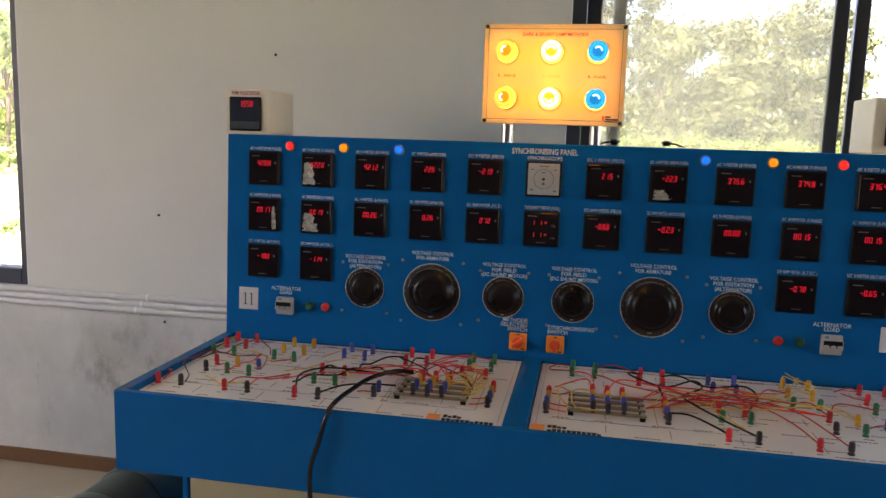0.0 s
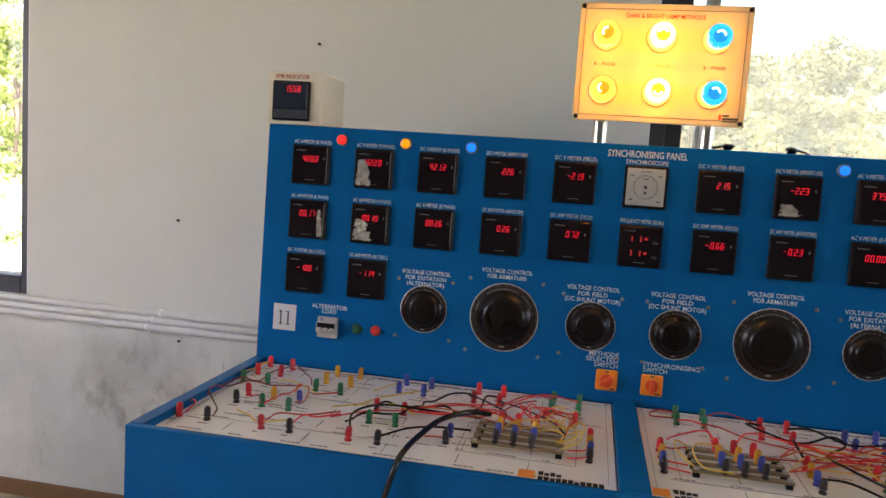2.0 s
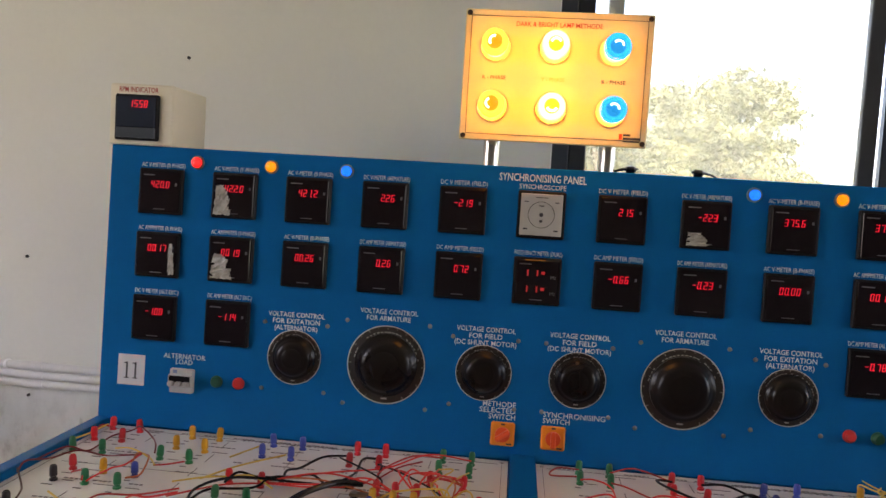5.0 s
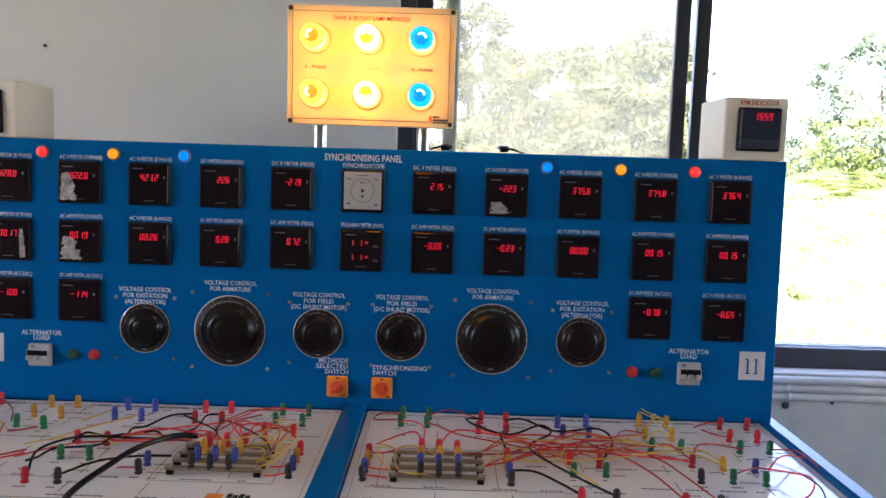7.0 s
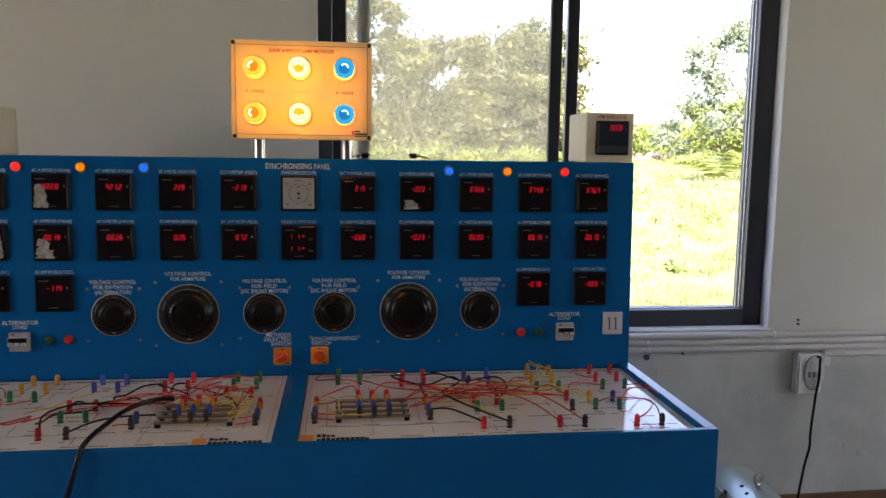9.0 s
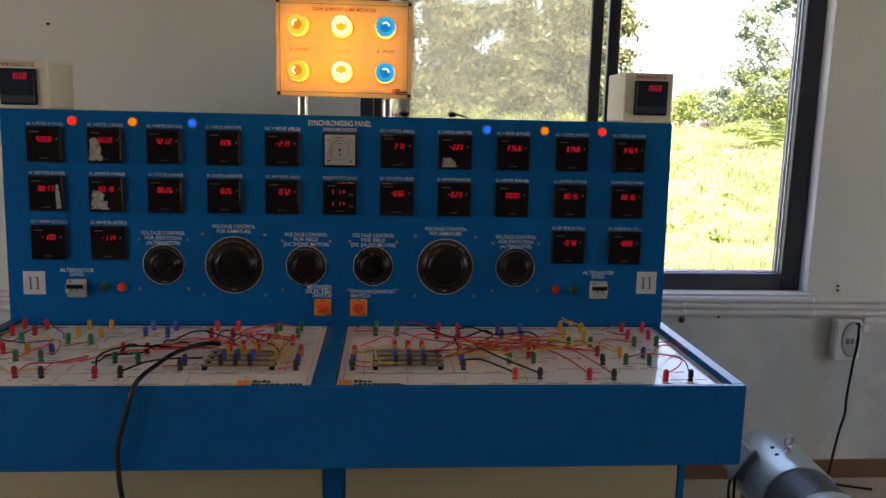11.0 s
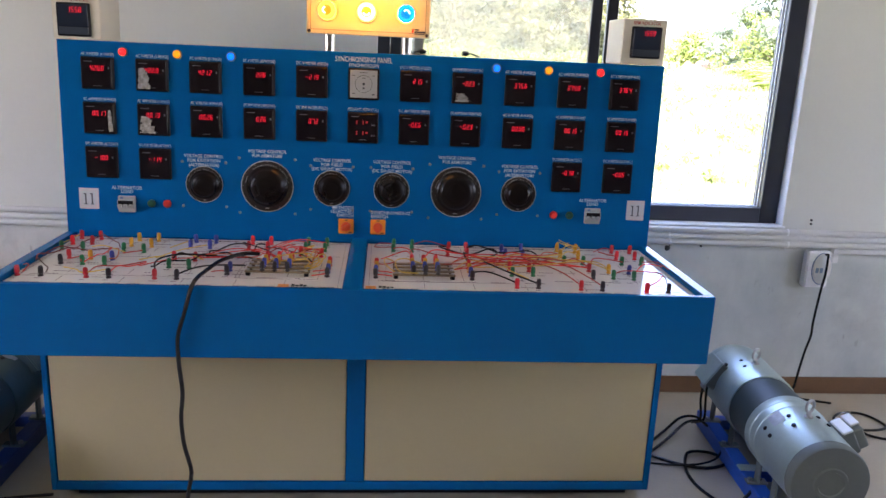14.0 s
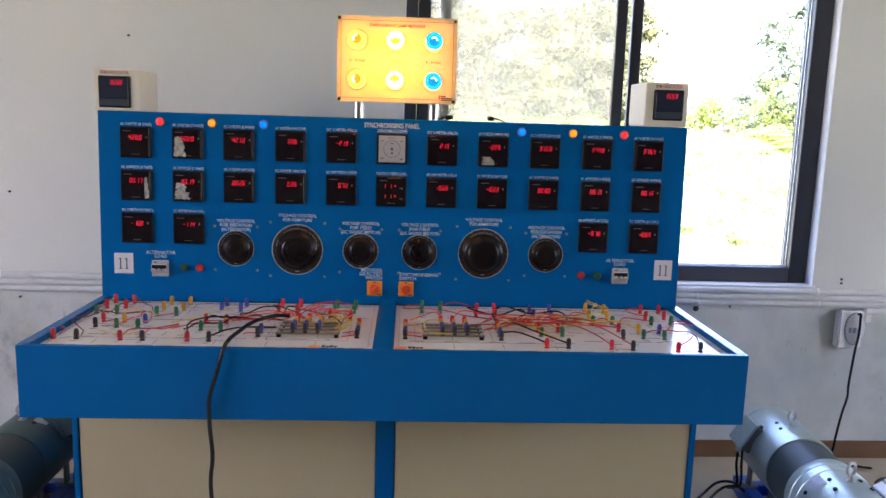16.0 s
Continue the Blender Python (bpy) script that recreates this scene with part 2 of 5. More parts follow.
def tube(points, radius, seg=8, steps=6, bm=None):
    """A round cable through the points, rounded by a Catmull-Rom curve."""
    pts = [Vector(p) for p in points]
    ext = [2 * pts[0] - pts[1]] + pts + [2 * pts[-1] - pts[-2]]
    line = []
    for i in range(1, len(ext) - 2):
        a, b, c, d = ext[i - 1 : i + 3]
        for k in range(steps):
            t = k / steps
            line.append(0.5 * (2 * b + (c - a) * t + (2 * a - 5 * b + 4 * c - d) * t * t + (3 * b - a - 3 * c + d) * t**3))
    line.append(pts[-1])
    made = bmesh.new()
    rings, side = [], None
    for i, p in enumerate(line):
        way = (line[min(i + 1, len(line) - 1)] - line[max(i - 1, 0)]).normalized()
        if side is None:
            side = way.orthogonal().normalized()
        side = (side - way * side.dot(way)).normalized()
        up = way.cross(side)
        rings.append([made.verts.new(p + radius * (side * math.cos(2 * math.pi * k / seg) + up * math.sin(2 * math.pi * k / seg))) for k in range(seg)])
    for a, b in zip(rings, rings[1:]):
        for k in range(seg):
            made.faces.new((a[k], a[(k + 1) % seg], b[(k + 1) % seg], b[k]))
    made.faces.new(rings[0])
    made.faces.new(rings[-1])
    return joined(bm, made)


def structure(ob, label, category):
    return tagged(ob, label, category, kind="structure")


# ---- room ----
YW, YO, FZ = 0.58, 0.81, 0.020
XL, XR, YB, ZC = -4.0, 5.4, -6.5, 3.0
HEAD = 2.25
W2 = (0.013, 1.684, 0.754)  # each opening: its sides and its sill
W1 = (-3.60, -2.038, 0.742)
structure(part("floor", box(XL, XR, YB, YW, -0.12, FZ), FLOOR), "pale cream polished floor of the laboratory", "floor")
structure(part("ceiling", box(XL - 0.2, XR + 0.2, YB - 0.2, YO, ZC, ZC + 0.15), CEIL), "plain white painted ceiling of the room", "ceiling")
bm = box(XL - 0.2, W1[0], YW, YO, -0.12, ZC)
for x0, x1, sill in (W1, W2):
    box(x0, x1, YW, YO, -0.12, sill, bm=bm)
    box(x0, x1, YW, YO, HEAD, ZC, bm=bm)
box(W1[1], W2[0], YW, YO, -0.12, ZC, bm=bm)
box(W2[1], XR + 0.2, YW, YO, -0.12, ZC, bm=bm)
structure(part("wall_north", bm, PLASTER), "off-white plastered wall, scuffed and stained below the conduits", "wall")
# closes the room out of view; its grey only keeps reflections dark
structure(part("wall_south", box(XL - 0.2, XR + 0.2, YB - 0.2, YB, -0.12, ZC), GREYWALL), "plain wall out of view, grey to dim reflections", "wall")
bm = box(XL - 0.2, XL, YB, -3.4, -0.12, ZC)
box(XL - 0.2, XL, -1.4, YW, -0.12, ZC, bm=bm)
box(XL - 0.2, XL, -3.4, -1.4, -0.12, 1.12, bm=bm)
box(XL - 0.2, XL, -3.4, -1.4, 2.38, ZC, bm=bm)
structure(part("wall_west", bm, PLASTER), "off-white plastered wall, unseen, with one opening for a lamp", "wall")
# unseen wall; its opening is added for the east fill lamp
bm = box(XR, XR + 0.2, YB, -2.6, -0.12, ZC)
box(XR, XR + 0.2, -0.6, YW, -0.12, ZC, bm=bm)
box(XR, XR + 0.2, -2.6, -0.6, -0.12, 0.78, bm=bm)
box(XR, XR + 0.2, -2.6, -0.6, 2.32, ZC, bm=bm)
structure(part("wall_east", bm, PLASTER), "off-white plastered wall, unseen, with one opening for a lamp", "wall")


def window(name, x0, x1, sill, stiles, label):
    """A sliding aluminium window: frame in the opening and its sashes."""
    w = empty(name, (x0 + x1) / 2, YW + 0.1, sill)
    f0, f1 = YW + 0.055, YW + 0.135
    bm = box(x0, x0 + 0.05, f0, f1, sill, HEAD, 0.003)
    box(x1 - 0.075, x1, f0, f1, sill, HEAD, 0.003, bm)
    box(x0 + 0.05, x1 - 0.075, f0, f1, sill, sill + 0.064, 0.003, bm)
    box(x0 + 0.05, x1 - 0.075, f0, f1, HEAD - 0.05, HEAD, 0.003, bm)
    part("window_frame", bm, GREYALU, w)
    for k, y in enumerate((f0 + 0.028, f0 + 0.052)):
        part("track_rib", box(x1 - 0.079, x1 - 0.075, y, y + 0.004, sill + 0.064, HEAD - 0.05), WHITE, w, "thin bright track rib")
    part("track_rib", box(x0 + 0.05, x1 - 0.075, f0 + 0.028, f0 + 0.032, sill + 0.064, sill + 0.068), WHITE, w, "thin bright track rib")
    for k, (a, b, y, mat, left, right) in enumerate(stiles):
        bm = box(a, a + left, y, y + 0.028, sill + 0.03, HEAD - 0.03, 0.003)
        box(b - right, b, y, y + 0.028, sill + 0.03, HEAD - 0.03, 0.003, bm)
        box(a + left, b - right, y, y + 0.028, sill + 0.03, sill + 0.064, 0.003, bm)
        box(a + left, b - right, y, y + 0.028, HEAD - 0.08, HEAD - 0.03, 0.003, bm)
        sash = part("sash", bm, ALU, w)
        pane = part("pane", box(a + left - 0.004, b - right + 0.004, y + 0.012, y + 0.016, sill + 0.056, HEAD - 0.076), mat, sash)
        pane.visible_shadow = False
    structure(w, label, "window")
    return w


window("window_2", *W2, [(0.064, 0.872, YW + 0.06, DUSTY, 0.047, 0.042), (0.149, 0.944, YW + 0.095, CLEAR, 0.043, 0.043)], "sliding window in dark aluminium, one dusty sash, other half open")
window("window_1", *W1, [(-3.54, -2.80, YW + 0.06, DUSTY, 0.04, 0.04), (-2.84, -2.115, YW + 0.095, CLEAR, 0.04, 0.012)], "sliding window in dark aluminium beside the console")
for a, c, sill in (W1, W2):
    # reveal liners whiter than the plaster: window glare put into the colour
    for x in (a, c - 0.003):
        structure(part("trim", box(x, x + 0.003, YW - 0.001, YW + 0.054, sill + 0.002, HEAD), WHITE), "window reveal liner, painted white for the glare on it", "reveal")
    structure(part("window_sill", box(a - 0.01, c + 0.01, YW - 0.007, YW + 0.054, sill - 0.007, sill + 0.002, 0.003), WHITE), "white painted sill slab below the window", "sill")
bm = box(XL, XR, YW - 0.012, YW - 0.001, FZ, FZ + 0.092, 0.003)
for v in bm.verts:  # its top runs a little out of level
    if v.co.z > FZ + 0.05:
        v.co.z += -0.018 + 0.0095 * min(1.6, max(-2.3, v.co.x))
structure(part("baseboard", bm, SKIRT), "brown skirting tile along the wall", "baseboard")

# ---- ground outside ----
def ground_z(y):
    """The field rises gently away behind the windows."""
    return -0.4 + 0.075 * min(max(y - 2.0, 0.0), 21.0)


bm = bmesh.new()
rows = [[bm.verts.new((x, y, ground_z(y))) for x in range(-160, 161, 20)] for y in (-150.0, YB - 0.5, 2.0, 9.0, 16.0, 23.0, 60.0, 300.0)]
for p, q in zip(rows, rows[1:]):
    for k in range(len(p) - 1):
        bm.faces.new((p[k], p[k + 1], q[k + 1], q[k]))
structure(part("ground", bm, material("grass_ground", (0.25, 0.265, 0.14), 0.9, vary=0.3, scale=0.8, fine=9)), "sunlit rough grass outside the building", "ground")

# ---- control console ----
PW, PT, DESK = 0.915, 1.372, 0.80
DEEP, DS = 0.545, 0.956  # the desk's depth, and the spacing of its rows of posts
BACK = Matrix.Translation((0, 0, DESK)) @ pose(0, 0, 0, -2.3) @ Matrix.Translation((0, 0, -DESK))  # the panel leans back a little
console = empty("control_console", 0, -0.1, 0)
tagged(console, "blue enamelled synchronising control console with meters and dials", "control panel")
LEAN.append(BACK)
part("front_panel", box(-PW, PW, 0, 0.012, 0.785, PT, 0.002), BLUE, console, "blue sheet steel instrument panel")
bm = box(-PW, -PW + 0.004, 0.012, 0.20, 0.3, PT - 0.002)
box(PW - 0.004, PW, 0.012, 0.20, 0.3, PT - 0.002, bm=bm)
box(-PW, PW, 0.2, 0.204, 0.3, PT - 0.002, bm=bm)
box(-PW + 0.004, PW - 0.004, 0.012, 0.2, PT - 0.006, PT - 0.002, bm=bm)
part("panel_case", bm, BLUE, console)
LEAN.clear()
bm = box(-PW, PW, -DEEP, -DEEP + 0.014, 0.613, DESK, 0.002)
part("apron", bm, BLUE, console, "plain blue apron below the desk edge")
bm = box(-PW, -PW + 0.014, -DEEP + 0.014, 0.0, 0.613, DESK - 0.003, 0.002)
part("desk_side", bm, BLUE, console)
part("desk_side", box(PW - 0.014, PW, -DEEP + 0.014, 0.0, 0.613, DESK - 0.003, 0.002), BLUE, console)
for x0, x1 in ((-PW, -PW + 0.027), (PW - 0.027, PW)):
    bm = box(x0, x1, -DEEP + 0.0145, -0.001, DESK - 0.0025, DESK, 0.001)
    inner = x0 if x0 > 0 else x1 - 0.003
    box(inner, inner + 0.003, -DEEP + 0.0145, -0.001, 0.776, DESK - 0.0025, bm=bm)
    part("desk_flange", bm, BLUE, console, "glossy blue flange along the board")
part("desk_strip", box(-0.047, 0.004, -DEEP + 0.014, 0.0, 0.77, DESK, 0.002), BLUE, console)
part("desk_floor", box(-PW + 0.014, PW - 0.014, -DEEP + 0.014, 0.19, 0.613, 0.62), BLUE, console)
CF = -0.254
part("cabinet_side", box(-0.918, -0.902, CF, 0.2, 0.06, 0.615, 0.002), BLUE, console)
part("cabinet_side", box(0.897, 0.914, CF, 0.2, 0.06, 0.615, 0.002), BLUE, console)
part("centre_post", box(-0.043, 0.011, CF, CF + 0.03, 0.089, 0.613, 0.002), BLUE, console)
part("bottom_rail", box(-0.902, 0.897, CF, CF + 0.03, 0.06, 0.088, 0.002), BLUE, console)
part("cabinet_floor", box(-0.902, 0.897, CF + 0.03, 0.189, 0.06, 0.066), BLUE, console)
bm = box(-0.902, 0.897, 0.19, 0.2, 0.06, 0.613)
part("cabinet_back", bm, BLUE, console)
# recessed support, made black to give the shade in the gap below the rail
part("plinth", box(-0.86, 0.86, CF + 0.05, 0.17, FZ, 0.062), BLACKP, console)
part("door", box(-0.898, -0.045, CF + 0.004, CF + 0.022, 0.09, 0.612, 0.0015), CREAM, console, "cream laminate cabinet door")
part("door", box(0.013, 0.895, CF + 0.004, CF + 0.022, 0.09, 0.612, 0.0015), CREAM, console, "cream laminate cabinet door")

# ---- lettering and displays ----
LETTERS = []
INK = material("white_print", (0.72, 0.75, 0.78), 0.6)
REDINK = material("red_print", (0.42, 0.04, 0.03), 0.6)
DARKINK = material("dark_print", (0.05, 0.045, 0.05), 0.6)
ORANGE = material("orange_plastic", (0.86, 0.27, 0.02), 0.4)
REDKNOB = material("red_orange_plastic", (0.80, 0.09, 0.02), 0.4)
PAPER = material("white_paper", (0.60, 0.57, 0.58), 0.7)
LED = material("red_led", (0.3, 0.01, 0.01), 0.4, emit=(1.0, 0.010, 0.035), strength=0.066)
LEDDIM = material("dim_red_led", (0.2, 0.01, 0.01), 0.4, emit=(1.0, 0.03, 0.03), strength=0.018)
GREYBAR = material("grey_print", (0.10, 0.10, 0.105), 0.6)
DIAL = material("dark_bronze_scale", (0.022, 0.014, 0.010), 0.3, metal=0.1, vary=0.2)
RIMM = material("pale_metal_rim", (0.58, 0.56, 0.52), 0.35, metal=0.3)
DIALINK = material("scale_print", (0.36, 0.34, 0.30), 0.5)
KNOB = material("black_bakelite", (0.0085, 0.0055, 0.0045), 0.28, spec=0.25, vary=0.2)
MCBW = material("grey_white_plastic", (0.42, 0.41, 0.39), 0.5)
GREENB = material("dark_green_plastic", (0.01, 0.08, 0.035), 0.4)
REDB = material("red_plastic", (0.55, 0.025, 0.02), 0.4)


def lettering(body, parent, x, y, z, cap, width=None, mat=INK, align="CENTER", bold=0.0, turn=90, depth=0.0006):
    """A line of words facing the room (turn 90) or lying flat (turn 0); cap: capital height; width: of the whole line."""
    cu = bpy.data.curves.new("lettering", "FONT")
    cu.body, cu.size, cu.align_x, cu.extrude, cu.offset, cu.resolution_u = body, cap / 0.70, align, depth / 2, bold * cap, 2
    ob = new("lettering_curve", cu)
    LETTERS.append((ob, parent, (x, y, z), width, mat, turn, align, LEAN[-1] if LEAN else Matrix()))


def bars(rects, y, name, mat, parent, label=""):
    """Plain flat bars (x0, x1, z0, z1) on a face at y."""
    bm = bmesh.new()
    for x0, x1, z0, z1 in rects:
        box(x0, x1, y - 0.0006, y, z0, z1, bm=bm)
    return part(name, bm, mat, parent, label)


SEGS = {"0": "abcdef", "1": "bc", "2": "abged", "3": "abgcd", "4": "fgbc", "5": "afgcd", "6": "afgedc", "7": "abc", "8": "abcdefg", "9": "abcdfg", "-": "g", " ": ""}


def digits(body, x, y, z, h, parent, mat=LED):
    """Seven-segment figures, right end at x, foot at z, leaning slightly."""
    w, t, pitch = h * 0.48, h * 0.105, h * 0.70
    bm = bmesh.new()
    at = x
    for ch in reversed(body):
        if ch == ".":
            box(at - t * 1.1, at, y - 0.0008, y, z, z + t, bm=bm)
            at -= t * 1.2
            continue
        x0 = at - w
        spans = {"a": (0, w, h - t, h), "g": (0, w, h / 2 - t / 2, h / 2 + t / 2), "d": (0, w, 0, t), "f": (0, t, h / 2, h), "b": (w - t, w, h / 2, h), "e": (0, t, 0, h / 2), "c": (w - t, w, 0, h / 2)}
        for s in SEGS[ch]:
            a, b, c, d = spans[s]
            g = t * 0.12
            made = box(x0 + a + g, x0 + b - g, y - 0.0008, y, z + c + g, z + d - g)
            for v in made.verts:
                v.co.x += (v.co.z - z) * 0.12
            joined(bm, made)
        at -= pitch
    return part("readout", bm, mat, parent, "glowing red seven-segment figures")


# ---- panel instruments ----
LEAN.append(BACK)
COLS = (-0.80, -0.643, -0.488, -0.33, -0.173, -0.017, 0.14, 0.30, 0.463, 0.629, 0.793)
R1, R2, R3 = 1.279, 1.148, 1.016
ROW1 = (("AC V-METER (R PHASE)", "420.0"), ("AC V-METER (Y-PHASE)", "422.0"), ("AC V-METER (B PHASE)", "421.2"), ("DC V-METER (ARMATURE)", "226"), ("DC V METER (FIELD)", "-219"), None,
        ("DC V METER (FIELD)", "215"), ("DC V-METER (ARMATURE)", "-223"), ("AC V-METER (B-PHASE)", "375.6"), ("AC V-METER (Y-PHASE)", "374.8"), ("AC V-METER (R-PHASE)", "376.4"))
ROW2 = (("AC AMPMETER (R PHASE)", "00.17"), ("AC AMPMETER (Y-PHASE)", "00.19"), ("AC V-METER (B-PHASE)", "00.26"), ("DC AMP METER (ARMATURE)", "0.26"), ("DC AMP METER (FIELD)", "0.72"), ("FREQUENCY METER (DUAL)", ""),
        ("DC AMP METER (FIELD)", "-0.66"), ("DC AMP METER (ARMATURE)", "-0.23"), ("AC V-METER (B-PHASE)", "00.00"), ("AC AMPMETER (Y-PHASE)", "00.15"), ("AC AMPMETER (R-PHASE)", "00.15"))
ROW3 = {0: ("DC V-METER (ALT.EXC.)", "-100"), 1: ("DC AMP METER (ALT.EXC.)", "-114"), 9: ("DC AMP METER (ALT.EXC.)", "-0.78"), 10: ("DC V-METER (ALT.EXC.)", "-0.65")}


METERS = {}


def meter(x, z, words, value, s=0.047):
    """A square digital panel meter: bezel, smoked front, figures."""
    bm = box(x - s, x + s, -0.010, 0.001, z - s, z + s, 0.0025)
    body = part("panel_meter", bm, BLACKP, console, "black square digital panel meter with red figures")
    part("smoked_front", box(x - s + 0.005, x + s - 0.005, -0.0125, -0.009, z - s + 0.005, z + s - 0.005, 0.001), SMOKED, body)
    METERS[x, z] = body
    f = -0.0125
    if value:
        digits(value, x + 0.019, f, z + 0.007, 0.0142, body)
        bars([(x + 0.032, x + 0.036, z + 0.012, z + 0.018)], f, "unit_mark", GREYBAR, body)
    else:
        for dz in (0.010, -0.022):
            bars([(x - 0.020, x - 0.017, z + dz, z + dz + 0.012), (x - 0.001, x + 0.002, z + dz, z + dz + 0.012), (x + 0.008, x + 0.015, z + dz + 0.004, z + dz + 0.010)], f, "readout", LEDDIM, body, "dim red figures")
        lettering("Hz", body, x + 0.032, f, z + 0.006, 0.007, mat=GREYBAR)
        lettering("Hz", body, x + 0.032, f, z - 0.026, 0.007, mat=GREYBAR)
    bars([(x - 0.036, x - 0.012, z + 0.032, z + 0.0342)], f, "maker_mark", GREYBAR, body)
    bars([(x - 0.012, x + 0.012, z - 0.0375, z - 0.0360)], f, "foot_print", GREYBAR, body)
    lettering(words, body, x, -0.0004, z + s + 0.0035, 0.0088, 0.094, bold=0.0)


for c, x in enumerate(COLS):
    if ROW1[c]:
        meter(x, R1, *ROW1[c])
    meter(x, R2, *ROW2[c])
    if c in ROW3:
        meter(x, R3, *ROW3[c])



def film_scrap(x, z, x0, x1, z0, z1, seed, lean):
    """A crumpled scrap of the clear protective film that still clings to a meter's front; its edge is torn. Its pale
    opaque colour stands for reflections.
    """
    rng = random.Random(seed)
    nx, nz = 9, 11
    bm = bmesh.new()
    grid = [[bm.verts.new((x + x0 + (x1 - x0) * (i + rng.uniform(-0.35, 0.35)) / nx + lean * k / nz, -0.0132 - 0.0030 * rng.random() ** 2, z + z0 + (z1 - z0) * (k + rng.uniform(-0.3, 0.3)) / nz)) for i in range(nx + 1)] for k in range(nz + 1)]
    reach = [rng.uniform(0.75, 1.0) * (1 - 0.55 * (k / nz) ** 1.5) for k in range(nz)]
    for k in range(nz):
        for i in range(nx):
            if i / nx < reach[k] and (i or rng.random() < 0.7):
                bm.faces.new((grid[k][i], grid[k][i + 1], grid[k + 1][i + 1], grid[k + 1][i]))
    bmesh.ops.delete(bm, geom=[v for v in bm.verts if not v.link_faces], context="VERTS")
    part("film_scrap", bm, SCRAP, METERS[x, z], "crumpled scrap of protective film, its reflections painted pale")


# opaque and pale: the window's reflection in the clear film, as colour
SCRAP = material("pale_film_glare", (0.36, 0.335, 0.29), 0.28, spec=0.5, vary=0.3, scale=70)
film_scrap(COLS[1], R1, -0.040, -0.004, -0.040, 0.020, 1, 0.004)
film_scrap(COLS[1], R2, -0.040, 0.006, -0.040, 0.010, 2, 0.006)
film_scrap(COLS[0], R2, 0.026, 0.041, -0.040, 0.024, 3, 0.0)
film_scrap(COLS[7], R1, -0.036, 0.006, -0.041, -0.016, 4, 0.002)

# synchroscope
x, z, s = -0.017, 1.279, 0.041
body = part("synchroscope", box(x - 0.047, x + 0.047, -0.010, 0.001, z - 0.047, z + 0.047, 0.0025), BLACKP, console, "square synchroscope with a cream dial")
part("dial_face", box(x - s, x + s, -0.0125, -0.009, z - s, z + s, 0.001), material("grey_dial", (0.43, 0.41, 0.38), 0.4), body)
bm = lathe([(0.0262, 0.0), (0.0262, 0.0012), (0.0252, 0.0012), (0.0252, 0.0)], (x, -0.0125, z), "y", 40)
lathe([(0.0, 0.001), (0.004, 0.0008), (0.004, 0.0)], (x, -0.0125, z), "y", 16, bm)
part("dial_ring", bm, DARKINK, body)
bars([(x - 0.034, x - 0.026, z + 0.024, z + 0.026), (x + 0.026, x + 0.034, z + 0.024, z + 0.026), (x - 0.012, x + 0.012, z + 0.033, z + 0.0345), (x - 0.034, x - 0.026, z - 0.030, z - 0.027),
      (x + 0.026, x + 0.034, z - 0.032, z - 0.029), (x - 0.005, x + 0.005, z + 0.0165, z + 0.0185), (x - 0.003, x + 0.003, z - 0.015, z - 0.010)], -0.0125, "dial_print", DARKINK, body)["kind"] = "stuff"
lettering("SYNCHROSCOPE", body, x, -0.0004, z + 0.0505, 0.0095, 0.092, bold=0.008)
lettering("SYNCHRONISING PANEL", console, -0.018, -0.0006, 1.344, 0.015, 0.172, bold=0.015)

# dials
DIALS = ((-0.499, 0.957, 0.0555, ("VOLTAGE CONTROL", "FOR EXITATION", "(ALTERNATOR)")), (-0.308, 0.957, 0.079, ("VOLTAGE CONTROL", "FOR ARMATURE")), (-0.110, 0.957, 0.0555, ("VOLTAGE CONTROL", "FOR FIELD", "(DC SHUNT MOTOR)")),
         (0.076, 0.957, 0.0555, ("VOLTAGE CONTROL", "FOR FIELD", "(DC SHUNT MOTOR)")), (0.279, 0.957, 0.079, ("VOLTAGE CONTROL", "FOR ARMATURE")), (0.479, 0.957, 0.0555, ("VOLTAGE CONTROL", "FOR EXITATION", "(ALTERNATOR)")))


